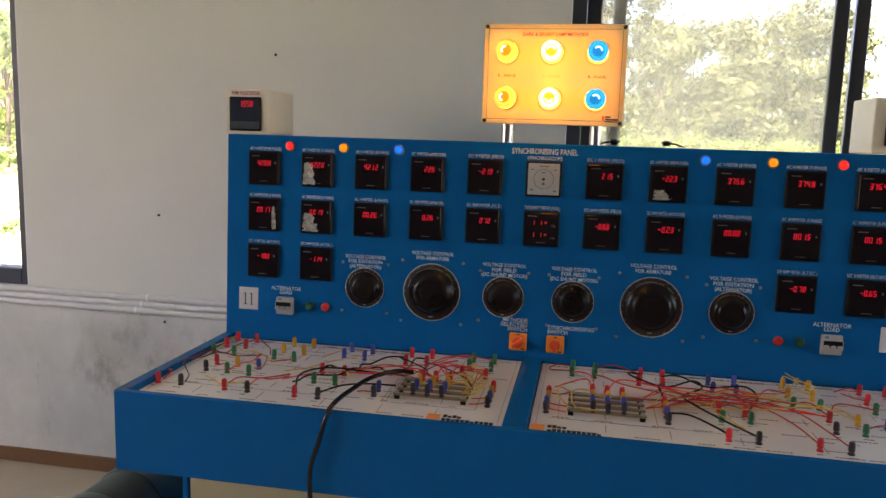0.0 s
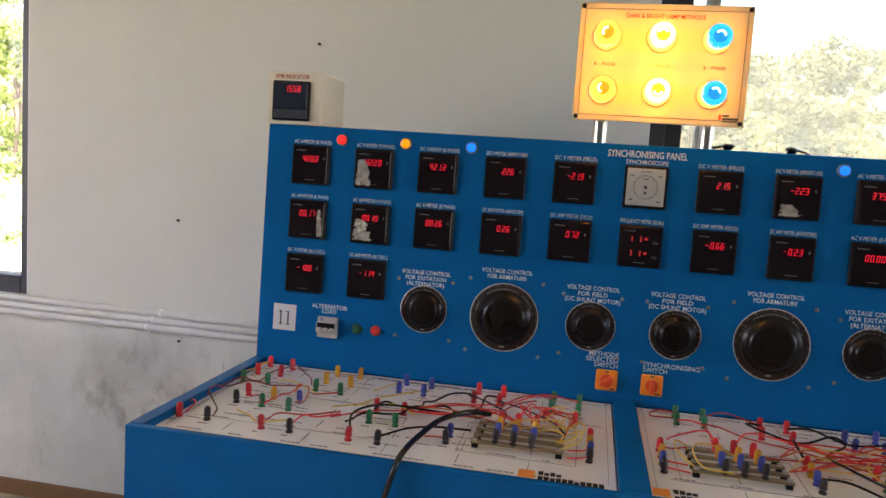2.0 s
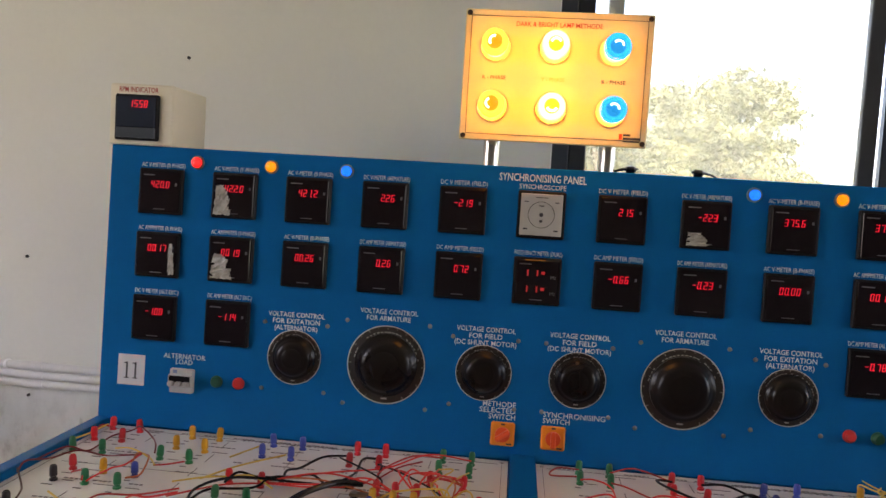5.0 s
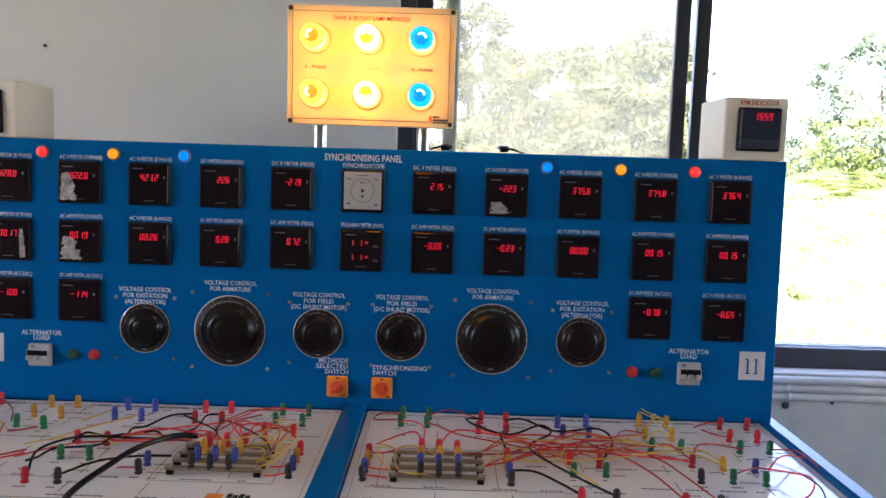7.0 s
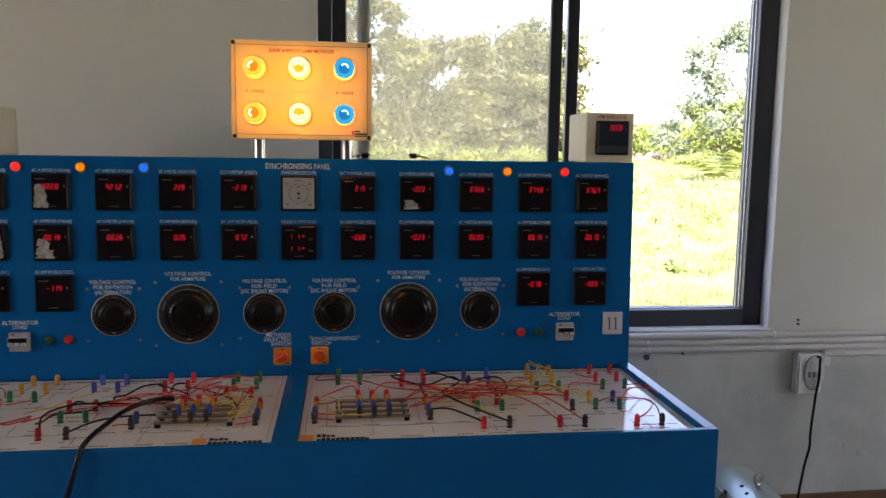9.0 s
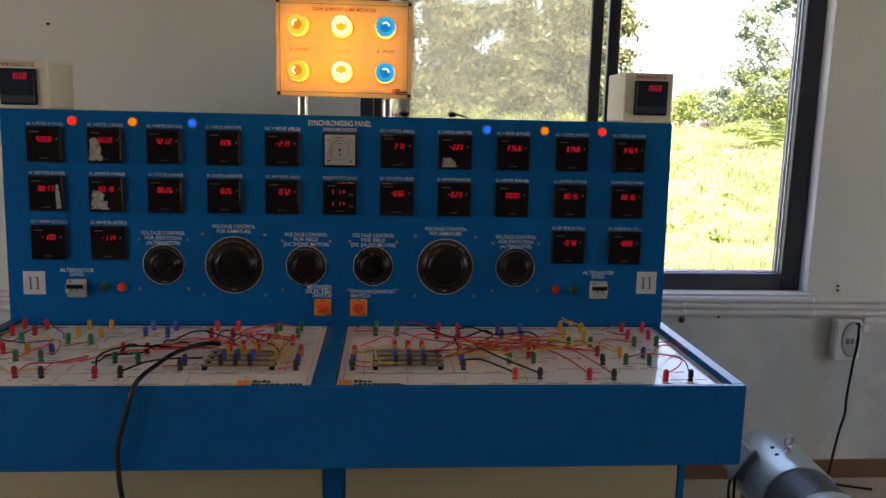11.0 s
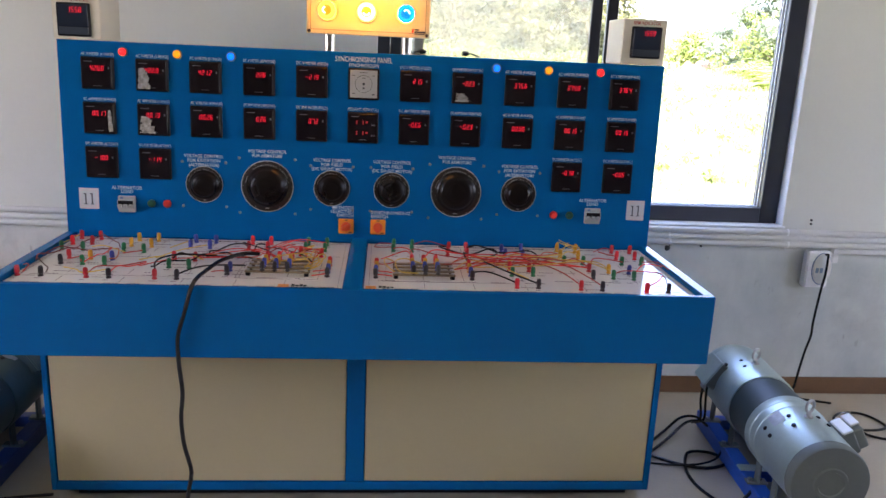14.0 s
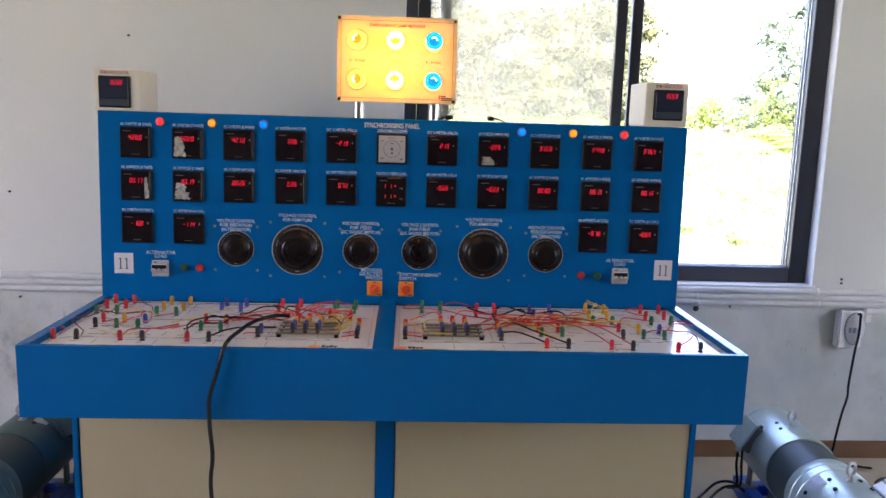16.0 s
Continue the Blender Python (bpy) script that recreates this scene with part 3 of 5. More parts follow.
def dial(x, z, r, words):
    """A rotary voltage control: rimmed scale plate, ticks, bell-shaped black knob, four fixing screws."""
    plate = part("dial_plate", lathe([(0.0, 0.0022), (r * 0.97, 0.0022), (r, 0.001), (r, 0.0)], (x, 0, z), "y", 48), DIAL, console, "dark scale plate of a voltage control", True)
    part("rim", lathe([(r, 0.0), (r * 1.012, 0.0028), (r * 0.990, 0.0032), (r * 0.985, 0.002)], (x, 0, z), "y", 48), RIMM, plate, "thin bright rim", True)
    bm = bmesh.new()
    for k in range(21):
        a = radians(-60 + k * 15)
        long = 0.055 if k % 2 == 0 else 0.03
        made = box(-0.0006, 0.0006, -0.0031, -0.0023, r * (0.975 - long), r * 0.975)
        bmesh.ops.transform(made, matrix=Matrix.Translation((x, 0, z)) @ pose(0, 0, 0, 0, math.degrees(a) - 90), verts=made.verts)
        joined(bm, made)
    tagged(part("scale_marks", bm, DIALINK, plate), kind="stuff")
    k = r / 0.079
    prof = [(0.0635, 0.002), (0.0635, 0.0060), (0.0620, 0.0078), (0.0585, 0.0095), (0.0545, 0.0135), (0.051, 0.0185), (0.047, 0.0225), (0.041, 0.0250), (0.031, 0.0262), (0.0295, 0.0257), (0.0280, 0.0263), (0.016, 0.0272), (0.0, 0.0274)]
    part("knob", lathe([(a * k, b * (0.4 + 0.6 * k)) for a, b in prof], (x, 0, z), "y", 48), KNOB, plate, "black bell-shaped knob", True)
    bm = bmesh.new()
    rng = random.Random(int(x * 1000))
    for n in range(24):  # a ring of captions too small to read, and the maker's mark below
        if rng.random() < 0.8:
            made = box(-0.0028 * k, 0.0030 * k * rng.uniform(0.3, 1.0), -0.0032, -0.0022, 0.0655 * k, 0.0675 * k)
            bmesh.ops.transform(made, matrix=Matrix.Translation((x, 0, z)) @ pose(0, 0, 0, 0, -78 + n * 6.8), verts=made.verts)
            joined(bm, made)
    box(x - 0.006 * k, x + 0.006 * k, -0.0032, -0.0022, z - 0.0700 * k, z - 0.0672 * k, bm=bm)
    tagged(part("plate_print", bm, DIALINK, plate), kind="stuff")
    for sx in (-1, 1):
        for sz in (-1, 1):
            d = r * 0.82 + 0.020
            part("screw", lathe([(0.0046, 0.0), (0.0043, 0.002), (0.0025, 0.0032), (0.0, 0.0034)], (x + sx * d, 0, z + sz * (d if r > 0.06 else d + 0.003)), "y", 12), SCREW, console, "", True)
    top = z + r + (0.0235 if len(words) == 2 else 0.0265)
    wide = {15: 0.118, 13: 0.098, 12: 0.090, 16: 0.124, 9: 0.066}
    for n, line in enumerate(words):
        lettering(line, console, x, -0.0005, top - n * 0.0136, 0.0100, wide[len(line)], bold=0.002)


for d in DIALS:
    dial(*d)


def breaker(x, z):
    """A three-pole miniature circuit breaker in the panel."""
    bm = box(x - 0.025, x + 0.025, -0.012, 0.0, z - 0.025, z + 0.025, 0.002)
    box(x - 0.025, x + 0.025, -0.020, -0.012, z - 0.012, z + 0.014, 0.002, bm)
    b = part("circuit_breaker", bm, MCBW, console, "grey three-pole circuit breaker")
    part("toggle_slot", box(x - 0.022, x + 0.022, -0.0215, -0.0195, z - 0.006, z + 0.012), BLACKP, b)
    for dx in (-0.016, 0, 0.016):
        part("toggle", box(x + dx - 0.006, x + dx + 0.006, -0.030, -0.020, z - 0.008, z + 0.001, 0.0015), MCBW, b)
    bars([(x - 0.018, x - 0.009, z + 0.016, z + 0.023)], -0.0122, "maker_mark", material("blue_print", (0.15, 0.2, 0.35), 0.6), b)
    lettering("ALTERNATOR", console, x, -0.0005, z + 0.044, 0.0105, 0.090, bold=0.002)
    lettering("LOAD", console, x, -0.0005, z + 0.0325, 0.0105, 0.036, bold=0.002)


breaker(-0.732, 0.890)
breaker(0.722, 0.894)
for x, mat, what in ((-0.660, GREENB, "dark green push button"), (-0.613, REDB, "red push button"), (0.597, REDB, "red push button"), (0.649, GREENB, "dark green push button")):
    part("push_button", lathe([(0.0125, 0.0), (0.0125, 0.003), (0.0108, 0.005), (0.0100, 0.010), (0.0080, 0.012), (0.0, 0.0128)], (x, 0, 0.893), "y", 24), mat, console, what, True)
for x, z in ((-0.846, 0.903), (0.864, 0.915)):
    s = part("number_card", box(x - 0.029, x + 0.029, -0.0012, 0.0, z - 0.032, z + 0.032), PAPER, console, "white paper card numbered 11")
    lettering("11", s, x, -0.0014, z - 0.017, 0.034, 0.0225, DARKINK)
    bars([r for d in (x - 0.0092, x + 0.0092) for r in ((d - 0.0052, d + 0.0052, z - 0.0182, z - 0.0162), (d - 0.0062, d - 0.0018, z + 0.0128, z + 0.0152))], -0.0014, "numeral_serif", DARKINK, s)["kind"] = "stuff"
for x, a in ((-0.064, 55), (0.036, 0)):
    s = part("rotary_switch", box(x - 0.024, x + 0.024, -0.007, 0.0, 0.8145, 0.8625, 0.003), ORANGE, console, "orange square rotary switch")
    bm = lathe([(0.015, 0.0), (0.0145, 0.006), (0.013, 0.0065), (0.0, 0.0065)], (x, -0.007, 0.838), "y", 24)
    made = box(-0.005, 0.005, -0.019, -0.006, -0.016, 0.016, 0.002)
    bmesh.ops.transform(made, matrix=Matrix.Translation((x, -0.005, 0.838)) @ pose(0, 0, 0, 0, a), verts=made.verts)
    part("switch_handle", joined(bm, made), REDKNOB, s, "red-orange turn handle", True)
    bars([(x + 0.008, x + 0.019, 0.818, 0.821), (x - 0.004, x + 0.004, 0.857, 0.860)], -0.0072, "switch_print", DARKINK, s)["kind"] = "stuff"
for n, (line, w) in enumerate((("METHODE", 0.066), ("SELECTED", 0.072), ("SWITCH", 0.053))):
    lettering(line, console, -0.041, -0.0005, 0.8915 - n * 0.0125, 0.0105, w, align="RIGHT", bold=0.002)
for n, (line, w) in enumerate((("SYNCHRONISING", 0.122), ("SWITCH", 0.053))):
    lettering(line, console, 0.014, -0.0005, 0.879 - n * 0.0125, 0.0105, w, align="LEFT", bold=0.002)


def glow(name, colour, strength, spec=0.5):
    return material(name, tuple(c * 0.35 + 0.004 for c in colour), 0.25, spec=spec, emit=colour, strength=strength)


GLOWR, GLOWO, GLOWB = glow("red_lens", (1.0, 0.02, 0.015), 0.10), glow("amber_lens", (1.0, 0.26, 0.0), 0.08), glow("blue_lens", (0.0, 0.17, 1.0), 0.09, 0.08)
for x, mat, what in ((-0.727, GLOWR, "red"), (-0.570, GLOWO, "amber"), (-0.413, GLOWB, "blue"), (0.388, GLOWB, "blue"), (0.550, GLOWO, "amber"), (0.713, GLOWR, "red")):
    lens = part("indicator_lamp", lathe([(0.0108, 0.002), (0.0105, 0.008), (0.0085, 0.012), (0.0045, 0.0145), (0.0, 0.015)], (x, 0, 1.343), "y", 24), mat, console, "lit " + what + " indicator lamp", True)
    part("bezel", lathe([(0.0145, 0.0), (0.014, 0.0045), (0.0110, 0.005), (0.0110, 0.0)], (x, 0, 1.343), "y", 24), GREYM, lens, "", True)

LEAN.clear()

# ---- terminal boards ----
PRED = material("red_post", (0.58, 0.012, 0.018), 0.35, per_object=0.25)
PBLK = material("black_post", (0.018, 0.010, 0.010), 0.35, per_object=0.25)
PGRN = material("green_post", (0.004, 0.15, 0.050), 0.35, per_object=0.25)
PYEL = material("yellow_post", (0.62, 0.30, 0.01), 0.35, per_object=0.2)
PBLU = material("blue_post", (0.035, 0.055, 0.30), 0.35, per_object=0.25)
POST = [(0.0069, 0.0), (0.0069, 0.0035), (0.0048, 0.0045), (0.0048, 0.0075), (0.0066, 0.0085), (0.0063, 0.0205), (0.0056, 0.0250), (0.0040, 0.0268), (0.0036, 0.0262), (0.0036, 0.0250), (0.0, 0.0248)]
POSTMESH = {}
ZB = 0.784


def post(x, y, mat, board, up=0.0):
    if mat not in POSTMESH:
        POSTMESH[mat] = mesh_of("binding_post", lathe(POST, (0, 0, 0), "z", 12), mat, True)
    ob = part("binding_post", POSTMESH[mat], mat, board)
    ob.matrix_basis = pose(x, y * DS, ZB + up, random.uniform(-4, 4), random.uniform(-4, 4), random.uniform(0, 360))


def board(x0, x1):
    return part("terminal_board", box(x0, x1, -DEEP + 0.015, -0.002, ZB - 0.008, ZB), BOARD, console, "white laminate circuit board with binding posts")


left_board = board(-PW + 0.028, -0.049)
right_board = board(0.006, PW - 0.028)
LPOSTS = {PRED: ((-0.875, -0.449), (-0.703, -0.455), (-0.532, -0.456), (-0.812, -0.269), (-0.862, -0.107), (-0.808, -0.103), (-0.862, -0.034), (-0.803, -0.036), (-0.348, -0.121), (-0.292, -0.12), (-0.346, -0.05), (-0.290, -0.048), (-0.529, -0.264), (-0.472, -0.268), (-0.127, -0.190), (-0.187, -0.183)),
          PBLK: ((-0.817, -0.449), (-0.647, -0.455), (-0.477, -0.455), (-0.814, -0.326), (-0.359, -0.402)),
          PGRN: ((-0.756, -0.33), (-0.697, -0.334), (-0.867, -0.175), (-0.808, -0.177), (-0.694, -0.18), (-0.635, -0.185), (-0.524, -0.346), (-0.47, -0.346), (-0.177, -0.117), (-0.121, -0.121), (-0.177, -0.048), (-0.12, -0.05)),
          PYEL: ((-0.754, -0.273), (-0.691, -0.115), (-0.631, -0.120), (-0.687, -0.045), (-0.631, -0.044)),
          PBLU: ((-0.694, -0.277), (-0.519, -0.116), (-0.462, -0.118), (-0.517, -0.047), (-0.457, -0.05), (-0.358, -0.364))}
RPOSTS = {PRED: ((0.251, -0.131), (0.307, -0.139), (0.258, -0.063), (0.313, -0.065), (0.782, -0.052), (0.775, -0.132), (0.841, -0.05), (0.834, -0.131), (0.417, -0.291), (0.472, -0.302), (0.651, -0.286), (0.411, -0.470), (0.583, -0.477), (0.760, -0.485)),
          PBLK: ((0.645, -0.363), (0.469, -0.470), (0.64, -0.480), (0.819, -0.485)),
          PGRN: ((0.086, -0.098), (0.142, -0.102), (0.087, -0.042), (0.145, -0.045), (0.593, -0.206), (0.652, -0.205), (0.773, -0.200), (0.833, -0.198), (0.415, -0.352), (0.476, -0.347), (0.703, -0.361), (0.761, -0.366)),
          PYEL: ((0.605, -0.049), (0.600, -0.127), (0.663, -0.053), (0.654, -0.136), (0.707, -0.297)),
          PBLU: ((0.423, -0.075), (0.425, -0.136), (0.487, -0.063), (0.480, -0.139), (0.765, -0.301))}
for brd, table in ((left_board, LPOSTS), (right_board, RPOSTS)):
    for mat, places in table.items():
        for x, y in places:
            post(x, y, mat, brd)
PHASES = ((PBLK, -0.400), (PBLU, -0.362), (PYEL, -0.324), (PRED, -0.286))
for brd, xs in ((left_board, (-0.095, -0.267, -0.234, -0.200)), (right_board, (0.036, 0.298, 0.137, 0.170, 0.204))):
    for x in xs:
        for mat, y in PHASES:
            post(x, y, mat, brd, 0.012 if brd is left_board and x < -0.1 or brd is right_board and 0.1 < x < 0.25 else 0.0)
BRASS = material("dull_brass_bar", (0.25, 0.19, 0.11), 0.4, metal=0.4, vary=0.15)


def bus(x0, x1, brd):
    """Four flat bus bars on black end feet."""
    for mat, y in ((m, v * DS) for m, v in PHASES):
        b = part("bus_bar", box(x0, x1, y - 0.0065, y + 0.0065, ZB + 0.009, ZB + 0.014, 0.001), BRASS, brd, "flat dull brass bus bar")
        for x in (x0 + 0.008, x1 - 0.008):
            part("bar_foot", box(x - 0.006, x + 0.006, y - 0.0055, y + 0.0055, ZB, ZB + 0.0105, 0.001), BLACKP, b)
            part("bar_screw", lathe([(0.005, 0.0), (0.005, 0.004), (0.0, 0.005)], (x, y, ZB + 0.014), "z", 10), STEEL, b)


bus(-0.312, -0.142, left_board)
bus(0.082, 0.252, right_board)


def board_print(brd, x0, x1, flip):
    """Circuit lines, unreadable captions as bars and the maker's mark, printed on the board."""
    rng = random.Random(5 if flip else 4)
    bm = bmesh.new()

    def flat(a, b, c, d):
        box(a, b, c * DS, d * DS, ZB, ZB + 0.0005, bm=bm)

    w = x1 - x0
    for k in (0.145, 0.33, 0.51, 0.67, 0.82):
        x = x0 + w * (1 - k if flip else k)
        for c in range(6):
            flat(x - 0.0007, x + 0.0007, -0.49 + c * 0.08, -0.445 + c * 0.08)
    for table in (RPOSTS if flip else LPOSTS,):
        for places in table.values():
            for x, y in places:
                flat(x - 0.010, x - 0.010 + rng.uniform(0.008, 0.022), y - 0.021, y - 0.0175)
                if rng.random() < 0.5:
                    flat(x + 0.012, x + 0.012 + rng.uniform(0.02, 0.045), y + 0.004, y + 0.0065)
    for y in (-0.505, -0.425, -0.400, -0.312, -0.235, -0.160, -0.085, -0.022):  # captions: rows of short dashes, too small to read
        for k in range(9):
            at = x0 + 0.03 + (k + rng.random() * 0.7) * (w - 0.10) / 9
            if abs(at - (0.17 if flip else -0.22)) < 0.15 and -0.42 < y < -0.27:
                continue
            for n in range(rng.randint(2, 6)):
                long = rng.uniform(0.004, 0.009)
                flat(at, at + long, y, y + 0.0042)
                at += long + 0.0022
    g0, g1 = (0.062, 0.275) if flip else (-0.335, -0.118)
    for u0, u1, v0, v1 in ((g0, g1, -0.432, -0.4308), (g0, g1, -0.2612, -0.260), (g0, g0 + 0.0012, -0.432, -0.26), (g1 - 0.0012, g1, -0.432, -0.26), (x0 + 0.02, x1 - 0.02, -0.5165, -0.5155), (x0 + 0.02, x1 - 0.02, -0.0265, -0.0255)):
        flat(u0, u1, v0, v1)
    for y in (-0.43, -0.235):
        flat(x0 + w * 0.04, x0 + w * 0.46, y, y + 0.0008)
    flat(x0 + 0.012, x0 + 0.0128, -0.50, -0.03)
    flat(x1 - 0.0128, x1 - 0.012, -0.50, -0.03)
    tagged(part("circuit_print", bm, material("thin_grey_print", (0.14, 0.12, 0.13), 0.6), brd, "thin dark printed circuit lines"), kind="stuff")
    a = x0 + 0.004 if flip else x1 - 0.165
    part("maker_mark", box(a, a + 0.028, -0.490, -0.458, ZB, ZB + 0.0006), ORANGE, brd, "orange maker's mark")
    bm = bmesh.new()
    for y0, y1, count in ((-0.4720, -0.4560, 4), (-0.4945, -0.4780, 11)):
        for k in range(count):
            x = a + 0.034 + k * 0.0102
            tall = rng.choice((0.0, 0.0, 0.005))
            box(x, x + 0.0085, y0, y1 - tall, ZB, ZB + 0.0006, bm=bm)
    part("maker_name", bm, material("black_print", (0.008, 0.008, 0.009), 0.6, spec=0.1), brd, "black bars of the maker's name")
    lettering("SYNCHRONIZING PANEL SIDE", brd, (x0 + x1) / 2, -0.030, ZB + 0.0004, 0.011, 0.24, DARKINK, turn=0)
    for x in (x0 + 0.012, x1 - 0.012):
        for y in (-0.016,):
            part("board_screw", lathe([(0.0045, 0.0), (0.004, 0.0015), (0.0, 0.002)], (x, y, ZB), "z", 10), STEEL, brd)


board_print(left_board, -PW + 0.028, -0.049, False)
board_print(right_board, 0.006, PW - 0.028, True)

# ---- patch leads ----
LEADS = {"red": material("red_lead", (0.58, 0.020, 0.015), 0.4, per_object=0.45), "black": material("black_lead", (0.006, 0.005, 0.006), 0.4, spec=0.15), "yellow": material("yellow_lead", (0.66, 0.44, 0.06), 0.45), "dark red": material("dark_red_lead", (0.17, 0.010, 0.012), 0.4), "brown": material("brown_lead", (0.055, 0.018, 0.014), 0.45, per_object=0.3), "orange": material("orange_lead", (0.50, 0.12, 0.02), 0.45)}


def lead(colour, *way, r=0.0019):
    """A flexible patch lead that lies over the board from post to post; each place is x, y and height over the board."""
    pts = []
    for n, p in enumerate(way):
        h = p[2] if len(p) > 2 else (0.012 if n in (0, len(way) - 1) else 0.018)
        pts.append((p[0], p[1] * DS, ZB + h))
    ob = part("patch_lead", tube(pts, r * 0.86, 6, 6), LEADS[colour], smooth=True)
    tagged(ob, colour + " patch lead lying over the terminal board", "cable", "patch leads")


lead("red", (-0.859, -0.453, 0.012), (-0.859, -0.416, 0.019), (-0.88, -0.384, 0.014), (-0.893, -0.377, 0.007), (-0.893, -0.369, 0.007))
lead("dark red", (-0.893, -0.366, 0.007), (-0.893, -0.308, 0.007), (-0.888, -0.257, 0.007), (-0.853, -0.22, 0.022), (-0.821, -0.202, 0.012), (-0.814, -0.135, 0.019), (-0.803, -0.071, 0.014), (-0.787, -0.066, 0.022), (-0.749, -0.095, 0.012), (-0.716, -0.151, 0.019), (-0.701, -0.186, 0.014))
lead("dark red", (-0.874, -0.334, 0.012), (-0.88, -0.3, 0.019), (-0.858, -0.264, 0.014), (-0.824, -0.234, 0.022), (-0.783, -0.219, 0.012), (-0.741, -0.228, 0.019), (-0.719, -0.202, 0.014))
lead("red", (-0.865, -0.11, 0.012), (-0.868, -0.07, 0.019), (-0.849, -0.061, 0.014))
lead("yellow", (-0.893, -0.199, 0.007), (-0.893, -0.144, 0.007), (-0.871, -0.115, 0.014), (-0.855, -0.068, 0.022))
lead("red", (-0.79, -0.312, 0.012), (-0.767, -0.319, 0.019), (-0.752, -0.347, 0.014))
lead("red", (-0.745, -0.346, 0.012), (-0.735, -0.334, 0.019), (-0.737, -0.3, 0.014), (-0.723, -0.301, 0.022), (-0.724, -0.253, 0.012), (-0.715, -0.213, 0.019))
lead("yellow", (-0.782, -0.176, 0.012), (-0.746, -0.189, 0.019), (-0.7, -0.212, 0.014), (-0.664, -0.267, 0.022))
lead("orange", (-0.715, -0.248, 0.012), (-0.722, -0.212, 0.019), (-0.712, -0.2, 0.014), (-0.689, -0.236, 0.022), (-0.677, -0.292, 0.012), (-0.683, -0.333, 0.019))
lead("red", (-0.676, -0.243, 0.012), (-0.649, -0.253, 0.019), (-0.631, -0.217, 0.014))
lead("red", (-0.7, -0.447, 0.012), (-0.686, -0.411, 0.019), (-0.638, -0.385, 0.014), (-0.577, -0.362, 0.022))
lead("red", (-0.648, -0.455, 0.012), (-0.639, -0.405, 0.019), (-0.616, -0.389, 0.014), (-0.573, -0.377, 0.022))
lead("yellow", (-0.777, -0.402, 0.012), (-0.73, -0.447, 0.019), (-0.709, -0.457, 0.014), (-0.65, -0.451, 0.022))
lead("brown", (-0.801, -0.455, 0.012), (-0.804, -0.434, 0.019), (-0.826, -0.396, 0.014), (-0.866, -0.346, 0.022))
lead("black", (-0.35, -0.095, 0.012), (-0.393, -0.135, 0.019), (-0.423, -0.192, 0.014), (-0.436, -0.236, 0.022), (-0.432, -0.274, 0.012), r=0.0027)
lead("black", (-0.432, -0.274, 0.012), (-0.447, -0.267, 0.019), (-0.484, -0.256, 0.014), (-0.513, -0.264, 0.022), (-0.528, -0.29, 0.012), r=0.0027)
lead("black", (-0.298, -0.097, 0.012), (-0.32, -0.127, 0.019), (-0.322, -0.189, 0.014), (-0.329, -0.248, 0.022), (-0.352, -0.264, 0.012), (-0.389, -0.235, 0.019), (-0.423, -0.24, 0.014), (-0.452, -0.275, 0.022), (-0.475, -0.303, 0.012), (-0.533, -0.345, 0.019), (-0.55, -0.377, 0.014), (-0.55, -0.415, 0.022), r=0.0027)
lead("black", (-0.288, -0.124, 0.012), (-0.279, -0.163, 0.019), (-0.28, -0.202, 0.014), r=0.0027)
lead("yellow", (-0.612, -0.31, 0.012), (-0.563, -0.296, 0.019), (-0.534, -0.269, 0.014), (-0.486, -0.276, 0.022), (-0.442, -0.297, 0.012))
lead("yellow", (-0.573, -0.286, 0.012), (-0.526, -0.224, 0.019), (-0.469, -0.131, 0.014))
lead("yellow", (-0.565, -0.165, 0.012), (-0.521, -0.095, 0.019))
lead("red", (-0.594, -0.374, 0.012), (-0.522, -0.322, 0.019), (-0.461, -0.285, 0.014), (-0.374, -0.301, 0.022), (-0.311, -0.251, 0.012), (-0.285, -0.229, 0.019))
lead("red", (-0.28, -0.21, 0.012), (-0.248, -0.155, 0.019), (-0.212, -0.096, 0.014))
lead("black", (-0.532, -0.448), (-0.545, -0.38, 0.03), (-0.50, -0.31, 0.03), (-0.40, -0.275), (-0.31, -0.262), r=0.0027)
lead("black", (-0.477, -0.447), (-0.43, -0.42, 0.025), (-0.385, -0.37), (-0.32, -0.345), r=0.0027)
lead("red", (-0.121, -0.058), (-0.20, -0.10, 0.03), (-0.27, -0.16), (-0.36, -0.21), (-0.465, -0.262))
lead("red", (-0.177, -0.055), (-0.23, -0.12, 0.03), (-0.28, -0.20), (-0.24, -0.275))
lead("red", (-0.127, -0.198), (-0.17, -0.20, 0.02), (-0.21, -0.25), (-0.20, -0.283))
lead("orange", (-0.472, -0.276), (-0.42, -0.262, 0.02), (-0.36, -0.255), (-0.27, -0.283))
lead("yellow", (-0.20, -0.324, 0.02), (-0.165, -0.335, 0.03), (-0.145, -0.36, 0.03), (-0.155, -0.385, 0.02))
lead("yellow", (-0.234, -0.324, 0.02), (-0.17, -0.30, 0.025), (-0.125, -0.315, 0.03), (-0.13, -0.37, 0.02), (-0.16, -0.362, 0.018))
lead("red", (-0.095, -0.40, 0.01), (-0.115, -0.415, 0.01), (-0.135, -0.41, 0.006))
lead("red", (-0.095, -0.362, 0.01), (-0.115, -0.375, 0.01), (-0.135, -0.368, 0.006))
lead("red", (-0.359, -0.402, 0.01), (-0.38, -0.405, 0.012), (-0.40, -0.395, 0.006))
lead("red", (0.087, -0.050), (0.045, -0.075, 0.02), (0.03, -0.105, 0.015), (0.086, -0.090))
lead("red", (0.145, -0.053), (0.19, -0.055, 0.025), (0.258, -0.071))
